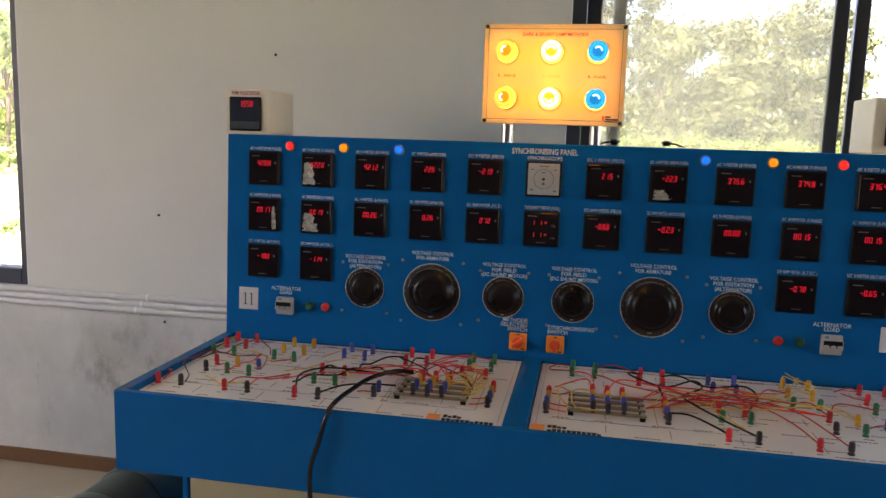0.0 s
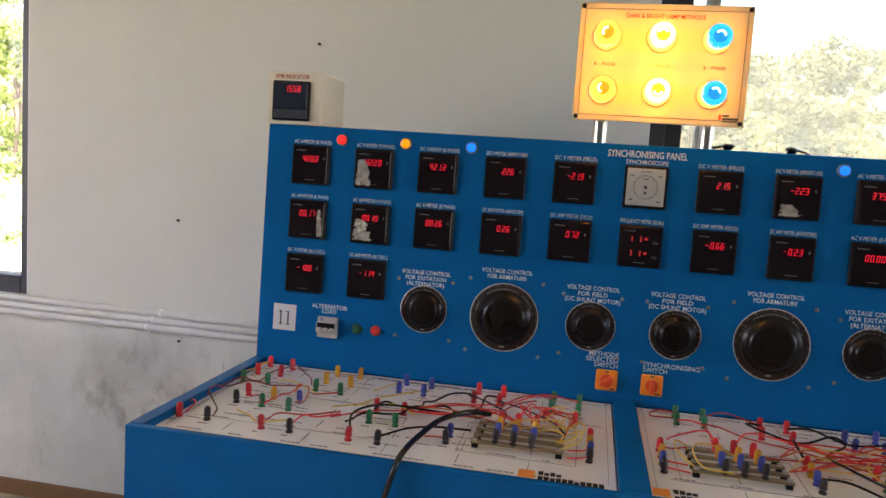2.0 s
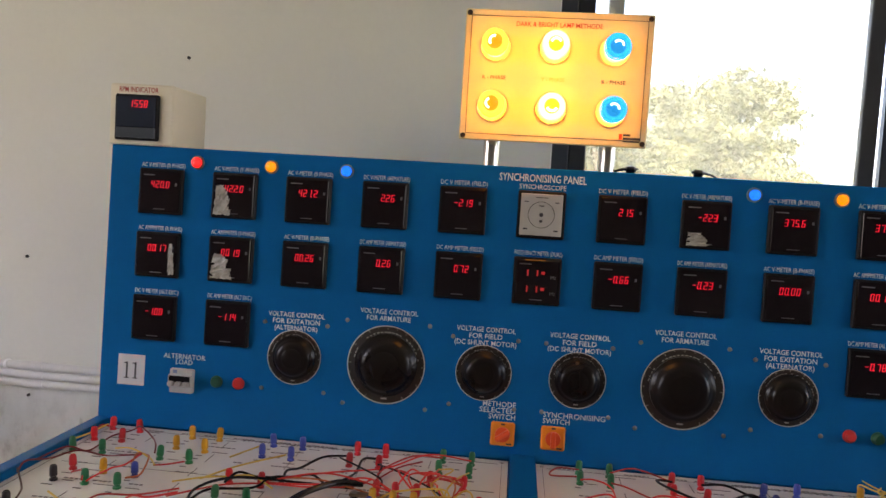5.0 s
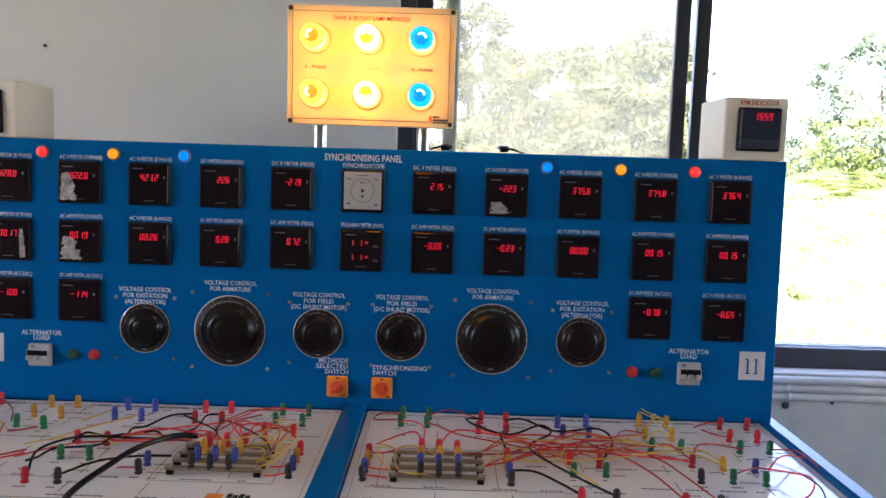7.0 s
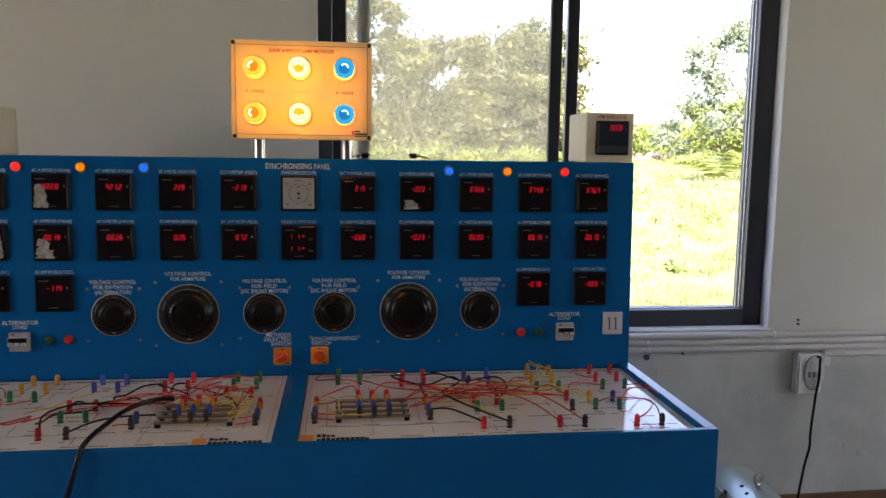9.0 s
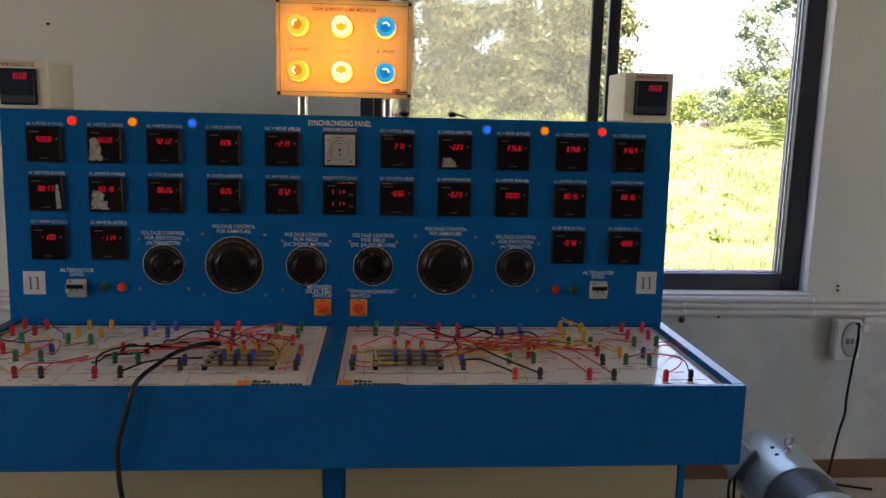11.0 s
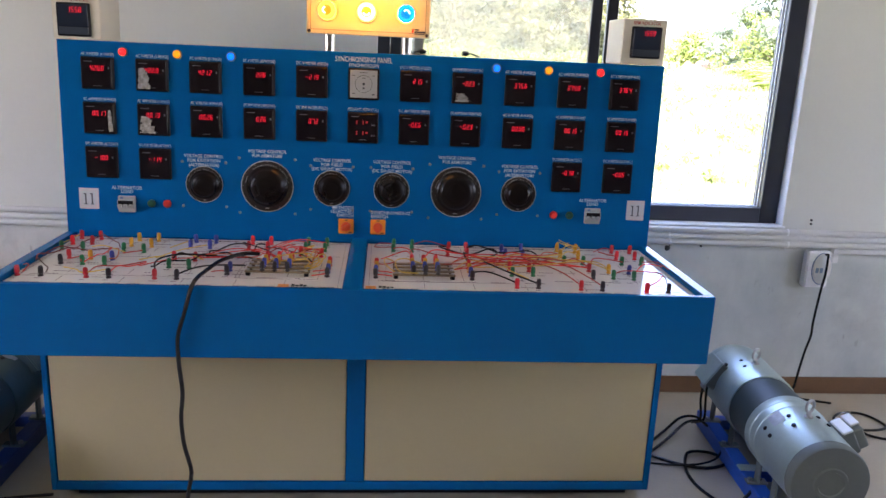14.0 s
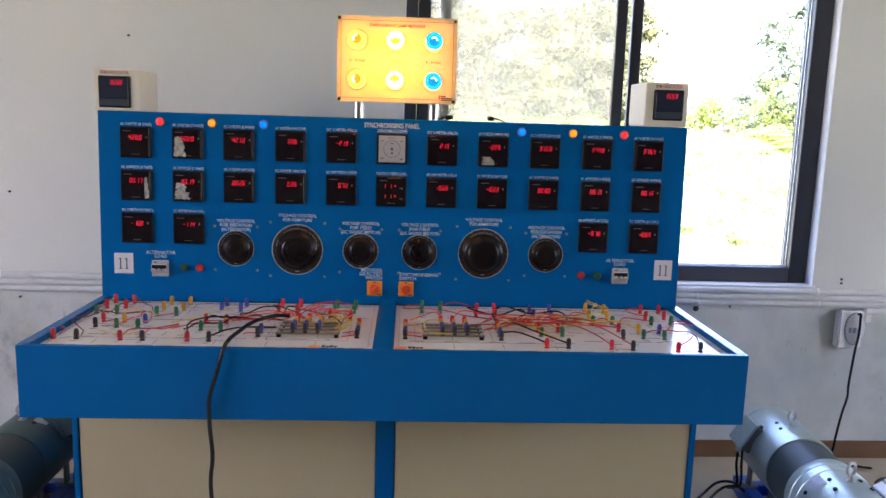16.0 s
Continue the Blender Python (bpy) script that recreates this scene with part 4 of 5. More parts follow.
lead("red", (0.142, -0.110), (0.165, -0.15, 0.02), (0.21, -0.195), (0.30, -0.24), (0.409, -0.291))
lead("red", (0.086, -0.106), (0.11, -0.125, 0.02), (0.137, -0.16), (0.137, -0.278))
lead("black", (0.258, -0.071), (0.225, -0.095, 0.02), (0.245, -0.155, 0.025), (0.31, -0.185), (0.375, -0.155, 0.03), (0.395, -0.175, 0.02), (0.345, -0.245), (0.36, -0.33, 0.025), (0.42, -0.41), (0.469, -0.462), r=0.0027)
lead("black", (0.313, -0.073), (0.345, -0.12, 0.03), (0.41, -0.155), (0.495, -0.150, 0.025), (0.515, -0.21), (0.480, -0.294), r=0.0027)
lead("black", (0.307, -0.147), (0.29, -0.22, 0.03), (0.30, -0.27)  , r=0.0027)
lead("black", (0.298, -0.362), (0.34, -0.385, 0.02), (0.38, -0.43), (0.411, -0.462), r=0.0027)
lead("red", (0.251, -0.139), (0.31, -0.20, 0.02), (0.42, -0.235), (0.52, -0.255), (0.60, -0.285), (0.643, -0.288))
lead("red", (0.298, -0.286), (0.35, -0.25, 0.02), (0.44, -0.23), (0.53, -0.245), (0.585, -0.30), (0.615, -0.40), (0.64, -0.472))
lead("red", (0.204, -0.286), (0.30, -0.30, 0.02), (0.40, -0.265), (0.50, -0.275), (0.55, -0.37, 0.02), (0.583, -0.469))
lead("orange", (0.298, -0.324), (0.35, -0.30, 0.02), (0.43, -0.27), (0.55, -0.265), (0.62, -0.25), (0.652, -0.213))
lead("yellow", (0.600, -0.135), (0.56, -0.18, 0.02), (0.50, -0.22), (0.42, -0.25), (0.40, -0.33), (0.45, -0.42, 0.012))
lead("yellow", (0.654, -0.144), (0.61, -0.17, 0.03), (0.56, -0.23), (0.50, -0.25), (0.472, -0.294))
lead("yellow", (0.605, -0.041), (0.61, -0.030, 0.026), (0.628, -0.06, 0.026), (0.66, -0.11, 0.03), (0.654, -0.128))
lead("yellow", (0.663, -0.053, 0.018), (0.645, -0.050, 0.024), (0.628, -0.042, 0.029), (0.612, -0.034, 0.036), r=0.0017)
lead("yellow", (0.654, -0.136, 0.02), (0.640, -0.11, 0.026), (0.625, -0.075, 0.028), (0.640, -0.050, 0.030), r=0.0017)
lead("yellow", (0.663, -0.045), (0.645, -0.055, 0.024), (0.62, -0.10, 0.03), (0.600, -0.119))
lead("red", (0.593, -0.214), (0.62, -0.235, 0.025), (0.651, -0.278))
lead("red", (0.651, -0.294), (0.67, -0.25, 0.03), (0.72, -0.21, 0.02), (0.773, -0.208))
lead("yellow", (0.707, -0.289), (0.68, -0.25, 0.02), (0.62, -0.225), (0.55, -0.215), (0.48, -0.147))
lead("red", (0.761, -0.358), (0.80, -0.31, 0.03), (0.845, -0.26, 0.02), (0.885, -0.235, 0.008), r=0.0019)
lead("red", (0.833, -0.206), (0.87, -0.235, 0.02), (0.888, -0.29, 0.012), r=0.0018)
lead("red", (0.765, -0.309), (0.73, -0.345, 0.02), (0.703, -0.353))
lead("red", (0.760, -0.477), (0.80, -0.455, 0.025), (0.825, -0.40, 0.03), (0.80, -0.345, 0.02), (0.765, -0.309), r=0.0018)
lead("brown", (0.819, -0.477), (0.822, -0.44, 0.03), (0.81, -0.40, 0.035), r=0.0018)
lead("red", (0.775, -0.140), (0.74, -0.15, 0.02), (0.72, -0.12, 0.02))
lead("red", (0.782, -0.060), (0.75, -0.07, 0.02), (0.72, -0.065, 0.006))
lead("yellow", (0.170, -0.324, 0.02), (0.12, -0.30, 0.03), (0.09, -0.33, 0.03), (0.10, -0.40, 0.02), (0.15, -0.415, 0.02))
lead("red", (0.036, -0.40, 0.01), (0.06, -0.405, 0.01), (0.08, -0.40, 0.006))
lead("red", (0.036, -0.362, 0.01), (0.06, -0.37, 0.01), (0.08, -0.362, 0.006))
lead("red", (0.036, -0.286, 0.01), (0.06, -0.29, 0.01), (0.09, -0.286, 0.016))

lead("yellow", (-0.142, -0.286, 0.018), (-0.118, -0.27, 0.03), (-0.105, -0.31, 0.032), (-0.125, -0.355, 0.026), (-0.15, -0.362, 0.018))
lead("yellow", (-0.142, -0.324, 0.018), (-0.112, -0.335, 0.034), (-0.118, -0.385, 0.028), (-0.150, -0.40, 0.016))
lead("yellow", (0.085, -0.286, 0.018), (0.062, -0.30, 0.030), (0.060, -0.36, 0.030), (0.088, -0.40, 0.016))
lead("red", (-0.200, -0.286, 0.030), (-0.185, -0.25, 0.045), (-0.16, -0.21, 0.030), (-0.127, -0.19, 0.02))
lead("red", (-0.234, -0.286, 0.030), (-0.215, -0.25, 0.050), (-0.20, -0.21, 0.030), (-0.187, -0.183, 0.02))
lead("red", (0.170, -0.286, 0.030), (0.20, -0.25, 0.045), (0.27, -0.22, 0.030), (0.40, -0.25, 0.016), (0.55, -0.28, 0.016), (0.643, -0.288, 0.014))
lead("red", (0.137, -0.286, 0.030), (0.12, -0.25, 0.040), (0.07, -0.24, 0.02), (0.05, -0.27, 0.02))

rng = random.Random(17)
for k in range(6):
    a = (0.252, rng.choice((-0.286, -0.324, -0.362)))
    b = rng.choice(((0.583, -0.469), (0.651, -0.278), (0.652, -0.213), (0.472, -0.294), (0.593, -0.214), (0.476, -0.339), (0.703, -0.353)))
    mids = [(a[0] + (b[0] - a[0]) * s + rng.uniform(-0.02, 0.02), a[1] + (b[1] - a[1]) * s + 0.10 * s * (1 - s) * 4 * rng.uniform(0.2, 1.0), rng.uniform(0.010, 0.026)) for s in (0.2, 0.4, 0.6, 0.8)]
    lead(rng.choice(("red", "red", "orange", "yellow", "red")), (*a, 0.018), *mids, b, r=rng.choice((0.0016, 0.0020)))
for k in range(7):
    a = (-0.142, rng.choice((-0.286, -0.324, -0.362)))
    b = rng.choice(((-0.127, -0.198), (-0.121, -0.129), (-0.177, -0.125), (-0.187, -0.19), (-0.234, -0.286), (-0.267, -0.324)))
    mids = [(a[0] + (b[0] - a[0]) * s + rng.uniform(-0.03, 0.03), a[1] + (b[1] - a[1]) * s + rng.uniform(-0.03, 0.03), rng.uniform(0.020, 0.040)) for s in (0.3, 0.6)]
    lead(rng.choice(("yellow", "red", "orange", "yellow")), (*a, 0.016), *mids, b, r=0.0018)
for k in range(6):
    a = rng.choice(((-0.234, -0.286), (-0.267, -0.286), (-0.200, -0.286), (-0.142, -0.324)))
    b = rng.choice(((-0.177, -0.125), (-0.121, -0.129), (-0.292, -0.128), (-0.348, -0.129), (-0.187, -0.191), (-0.127, -0.198), (-0.472, -0.276)))
    mids = [(a[0] + (b[0] - a[0]) * s + rng.uniform(-0.035, 0.035), a[1] + (b[1] - a[1]) * s + rng.uniform(-0.02, 0.02), rng.uniform(0.020, 0.045)) for s in (0.3, 0.65)]
    lead(rng.choice(("red", "red", "red", "black", "orange")), (*a, 0.02), *mids, b, r=0.0019)
for k in range(5):
    a = rng.choice(((0.298, -0.286), (0.298, -0.324), (0.417, -0.299), (0.472, -0.31)))
    b = rng.choice(((0.651, -0.294), (0.593, -0.214), (0.652, -0.213), (0.600, -0.135), (0.654, -0.144), (0.707, -0.305), (0.251, -0.139)))
    mids = [(a[0] + (b[0] - a[0]) * s + rng.uniform(-0.02, 0.02), a[1] + (b[1] - a[1]) * s + rng.uniform(-0.03, 0.03), rng.uniform(0.012, 0.034)) for s in (0.25, 0.5, 0.75)]
    lead(rng.choice(("red", "red", "yellow", "black", "orange")), (*a, 0.016), *mids, b, r=0.0018)

ob = part("power_cable", tube([(-0.29, -0.272, ZB + 0.030), (-0.335, -0.285, ZB + 0.032), (-0.378, -0.345, ZB + 0.030), (-0.397, -0.43, 0.812), (-0.406, -0.52, 0.812), (-0.412, -0.556, 0.795), (-0.428, -0.562, 0.735), (-0.446, -0.560, 0.672), (-0.447, -0.556, 0.600), (-0.443, -0.550, 0.520), (-0.449, -0.550, 0.450), (-0.445, -0.548, 0.375), (-0.431, -0.548, 0.310), (-0.431, -0.548, 0.280), (-0.441, -0.548, 0.22), (-0.445, -0.545, 0.12), (-0.43, -0.53, FZ + 0.010), (-0.30, -0.40, FZ + 0.008)], 0.0054, 12, 8), RUBBER, smooth=True)
tagged(ob, "thick black power cable hanging over the desk apron", "cable")

# ---- things on the panel top ----


BLUEGREY = material("blue_grey_front", (0.022, 0.029, 0.046), 0.2, spec=0.3, vary=0.1)


def rpm_box(x0, x1, z0, value, what, tall=0.131):
    """A beige instrument box with a digital speed indicator."""
    y1 = 0.185
    t = empty("rpm_indicator", (x0 + x1) / 2, 0.09, z0)
    tagged(t, "beige box with digital speed indicator " + what, "indicator")
    part("case", box(x0, x1, 0.018, y1, z0, z0 + tall, 0.003), BEIGE, t)
    xm, zm = (x0 + x1) / 2 + (0.005 if x0 > 0 else -0.006), z0 + tall - 0.069
    d = part("display", box(xm - 0.047, xm + 0.047, 0.009, 0.019, zm - 0.047, zm + 0.047, 0.003), BLACKP, t, "black digital display")
    part("smoked_front", box(xm - 0.042, xm + 0.042, 0.0065, 0.010, zm - 0.020, zm + 0.042, 0.001), BLUEGREY, d)
    part("grey_strip", box(xm - 0.042, xm + 0.042, 0.0065, 0.010, zm - 0.042, zm - 0.021, 0.001), material("grey_blue_strip", (0.035, 0.045, 0.06), 0.3), d)
    digits(value, xm + 0.024, 0.0065, zm + 0.020, 0.015, d)
    lettering("RPM INDICATOR", t, xm, 0.0174, z0 + tall - 0.0165, 0.0105, 0.084, REDINK, bold=0.008)


rpm_box(-0.920, -0.783, PT, "1558", "on the console by the wall", 0.125)
rpm_box(0.771, 0.908, PT, "1559", "on the console before the window", 0.136)

lamp_board = empty("lamp_board", -0.005, 0.07, PT)
tagged(lamp_board, "cream metal lamp board on two chrome posts with six lit lamps", "lamp board")
LX0, LX1, LZ0, LZ1, LY = -0.191, 0.178, 1.421, 1.679, 0.030
LBM = material("cream_enamel", (0.70, 0.60, 0.33), 0.45, vary=0.03)
bm = box(LX0, LX1, LY, LY + 0.006, LZ0, LZ1, 0.002)
box(LX0 + 0.006, LX1 - 0.006, LY + 0.006, LY + 0.045, LZ0 + 0.006, LZ1 - 0.006, 0.002, bm)
part("board_plate", bm, LBM, lamp_board, "cream enamelled plate")
for x in (-0.127, 0.111):
    part("post", lathe([(0.0, 0.0), (0.0165, 0.0), (0.0165, LZ0 - PT + 0.15), (0.0, LZ0 - PT + 0.15)], (x, LY + 0.062, PT - 0.002), "z", 24), CHROME, lamp_board, "chrome tube post", True)
f = LY - 0.0002
bars([(LX0 + 0.012, LX1 - 0.012, LZ0 + 0.0125, LZ0 + 0.0135), (LX0 + 0.012, LX1 - 0.012, LZ1 - 0.0135, LZ1 - 0.0125), (LX0 + 0.012, LX0 + 0.013, LZ0 + 0.0135, LZ1 - 0.0135), (LX1 - 0.013, LX1 - 0.012, LZ0 + 0.0135, LZ1 - 0.0135)], f, "border_line", DARKINK, lamp_board)
lettering("DARK & BRIGHT LAMP METHODE", lamp_board, -0.006, f - 0.0002, 1.648, 0.0092, 0.168, REDINK, bold=0.008)
lettering("R - PHASE", lamp_board, -0.128, f - 0.0002, 1.5425, 0.0075, 0.046, REDINK)
lettering("Y - PHASE", lamp_board, -0.012, f - 0.0002, 1.5425, 0.0075, 0.046, material("yellow_print", (0.60, 0.42, 0.10), 0.6))
lettering("B - PHASE", lamp_board, 0.106, f - 0.0002, 1.5425, 0.0075, 0.046, DARKINK)
bars([(0.124, 0.130, 1.436, 1.447)], f, "maker_mark", REDKNOB, lamp_board)
bars([(0.132, 0.146, 1.443, 1.447), (0.132, 0.166, 1.436, 1.4405), (0.132, 0.164, 1.4315, 1.4335)], f, "maker_name", DARKINK, lamp_board)
for x in (LX0 + 0.008, LX1 - 0.008):
    for z in (LZ0 + 0.008, LZ1 - 0.008):
        part("plate_screw", lathe([(0.0055, 0.0), (0.005, 0.002), (0.0, 0.0028)], (x, LY, z), "y", 12), DIAL, lamp_board, "", True)
# necks glow hardest, all orange, added to wash the board; caps stay dim
NECK = {"red": glow("orange_neck", (1.0, 0.36, 0.025), 1.5), "amber": glow("amber_neck", (1.0, 0.38, 0.03), 1.8), "blue": glow("blue_lamp_orange_neck", (1.0, 0.36, 0.03), 1.25)}
CAPS = {"red": glow("yellow_orange_cap", (1.0, 0.62, 0.06), 0.10), "amber": glow("pale_yellow_cap", (1.0, 0.84, 0.36), 0.17), "blue": glow("blue_cap", (0.0, 0.50, 0.88), 0.075)}
INNER = {"red": glow("orange_inner", (1.0, 0.38, 0.01), 0.075), "amber": glow("yellow_inner", (1.0, 0.60, 0.02), 0.10), "blue": glow("deep_blue_inner", (0.0, 0.32, 0.74), 0.06)}
CORE = {"red": glow("pale_filament", (1.0, 0.80, 0.40), 0.30), "amber": glow("pale_yellow_filament", (1.0, 0.85, 0.5), 0.30), "blue": glow("blue_filament", (0.45, 0.80, 1.0), 0.20)}
TURNS = {(-0.1285, 1.606): 60, (-0.1285, 1.488): 95, (-0.012, 1.606): 0, (-0.012, 1.488): 180, (0.1045, 1.606): -20, (0.1045, 1.488): -25}
for x, kind in ((-0.1285, "red"), (-0.012, "amber"), (0.1045, "blue")):
    for z in (1.606, 1.488):
        ring = part("lamp_holder", lathe([(0.0305, 0.0), (0.0305, 0.006), (0.028, 0.008), (0.0245, 0.007), (0.0235, 0.002)], (x, LY, z), "y", 32), LBM, lamp_board, "cream lamp holder ring", True)
        bulb = part("bulb", lathe([(0.0215, 0.002), (0.0225, 0.016), (0.0225, 0.036)], (x, LY, z), "y", 32), NECK[kind], lamp_board, "lit " + kind + " lamp", True)
        part("cap", lathe([(0.0225, 0.036), (0.0255, 0.038), (0.0260, 0.050), (0.0225, 0.056), (0.0190, 0.057), (0.0175, 0.0545), (0.0150, 0.054), (0.0145, 0.056)], (x, LY, z), "y", 32), CAPS[kind], bulb, "ribbed lens cap", True)
        part("lens", lathe([(0.0145, 0.056), (0.012, 0.0575), (0.006, 0.059), (0.0, 0.0595)], (x, LY, z), "y", 32), INNER[kind], bulb, "darker inner lens", True)
        turn = TURNS[x, z]
        arc = [(x + 0.0095 * math.cos(radians(a + turn)), LY - 0.0590 + 0.001 * abs(a - 90) / 90, z + 0.0095 * math.sin(radians(a + turn))) for a in range(20, 161, 35)]
        part("filament", tube(arc, 0.0024, 6, 3), CORE[kind], bulb, "bright filament", True)

for x, s in ((0.318, 1), (0.142, -1)):
    bm = tube([(x - 0.035 * s, 0.10, PT + 0.012), (x - 0.005 * s, 0.10, PT + 0.010), (x + 0.02 * s, 0.11, PT + 0.003), (x + 0.03 * s, 0.15, PT + 0.002)], 0.0025, 8)
    lathe([(0.0, -0.012), (0.0075, -0.010), (0.0075, 0.006), (0.004, 0.010), (0.0, 0.011)], (x - 0.02 * s, 0.10, PT + 0.010), "x", 12, bm)
    tagged(part("loose_plug", bm, RUBBER, smooth=True), "small black plug on a short wire on the panel top", "plug")

# ---- wall services ----
for low, high, clips in ((0.7420, 0.7335, (-1.515, 1.700)), (0.7170, 0.7085, (-1.54, 1.205)), (0.6920, 0.6835, (-1.565, 1.212, 1.708))):
    r, y = 0.0123, YW - 0.0135
    pipe = tube([(XL + 0.02, y, low + 0.004), (-1.45, y, low), (0, y, (low + high) / 2), (1.7, y, high), (XR - 0.02, y, high + 0.004)], r, 16, 4)
    for x, z in ((-1.43, low), (1.715, high)):
        lathe([(r, -0.03), (r + 0.0016, -0.03), (r + 0.0016, 0.03), (r, 0.03)], (x, y, z), "x", 16, pipe)
    tagged(part("conduit", pipe, PVC, smooth=True), "white plastic conduit clipped along the wall", "conduit", "wall conduits", "structure")
    for x in clips:
        z = low + (high - low) * (x + 1.45) / 3.15
        bm = lathe([(r, -0.004), (r + 0.0025, -0.004), (r + 0.0025, 0.004), (r, 0.004)], (x, y, z), "x", 16)
        box(x - 0.004, x + 0.004, YW - 0.006, YW - 0.0005, z - r - 0.010, z - r + 0.002, 0.001, bm)
        tagged(part("conduit_clip", bm, WHITE, smooth=True), "white saddle clip holding a conduit", "clip", "conduit clips", "structure")

outlet = empty("wall_outlet", 1.839, YW, 0.58)
tagged(outlet, "white surface-mounted socket box on the wall", "socket")
part("back_box", box(1.791, 1.893, YW - 0.040, YW - 0.0005, 0.508, 0.662, 0.006, seg=2), WHITE, outlet)
part("face_plate", lathe([(0.0, 0.0), (0.040, 0.0), (0.040, 0.006), (0.036, 0.009), (0.0, 0.009)], (1.856, YW - 0.040, 0.590), pose(0, 0, 0, 90) @ Matrix.Diagonal((1, 1.6, 1, 1)), 32), PVC, outlet, "", True)
RIM = material("blue_grey_label", (0.22, 0.30, 0.44), 0.5)
part("plate_rim", tube([(1.856 + 0.041 * math.sin(radians(a)), YW - 0.042, 0.590 + 0.066 * math.cos(radians(a))) for a in range(0, 361, 20)], 0.0022, 6, 2), RIM, outlet, "blue-grey rim", True)
for x in (1.833, 1.851, 1.871):
    part("switch", box(x - 0.0065, x + 0.0065, YW - 0.0525, YW - 0.0485, 0.574, 0.596, 0.002), RIM, outlet, "blue-grey socket mark")
ob = part("outlet_cable", tube([(1.859, YW - 0.050, 0.652), (1.862, YW - 0.062, 0.655), (1.862, YW - 0.064, 0.640), (1.864, YW - 0.062, 0.575), (1.862, YW - 0.052, 0.50), (1.855, YW - 0.048, 0.36), (1.857, YW - 0.046, 0.30), (1.841, YW - 0.045, 0.22), (1.821, YW - 0.05, 0.088), (1.819, YW - 0.06, FZ + 0.008), (1.95, YW - 0.12, FZ + 0.006)], 0.0048, 8, 8), RUBBER, smooth=True)
tagged(ob, "black cable hanging from the wall socket", "cable")
bm = box(1.908, XR, YW - 0.022, YW - 0.0005, 0.648, 0.671, 0.003)
box(1.908, 1.934, YW - 0.022, YW - 0.0005, 0.610, 0.648, 0.003, bm)
tagged(part("cable_trunking", bm, PVC), "white cable trunking beside the wall socket", "trunking", kind="structure")
NAIL = material("dark_nail", (0.03, 0.028, 0.026), 0.5, metal=0.5)
for x, z in ((-1.006, 1.649), (-1.470, 1.060), (-1.455, 0.652), (1.801, 0.785), (1.802, 0.769), (1.350, 0.664)):
    tagged(part("wall_nail", lathe([(0.0045, 0.0), (0.0045, 0.006), (0.002, 0.009), (0.0, 0.009)], (x, YW, z), "y", 8), NAIL), "small dark nail in the wall", "nail", "wall nails", "structure")
bm = lathe([(0.0125, 0.0), (0.0105, 0.004), (0.006, 0.007), (0.0, 0.0075)], (1.212, YW, 0.652), "y", 7)
lathe([(0.007, 0.0), (0.006, 0.004), (0.0, 0.005)], (1.217, YW, 0.668), "y", 6, bm)
tagged(part("mortar_lump", bm, material("dirty_mortar", (0.10, 0.10, 0.098), 0.9, vary=0.3, scale=60)), "small dirty lump of mortar on the wall", "mortar", kind="structure")

# ---- motor sets ----


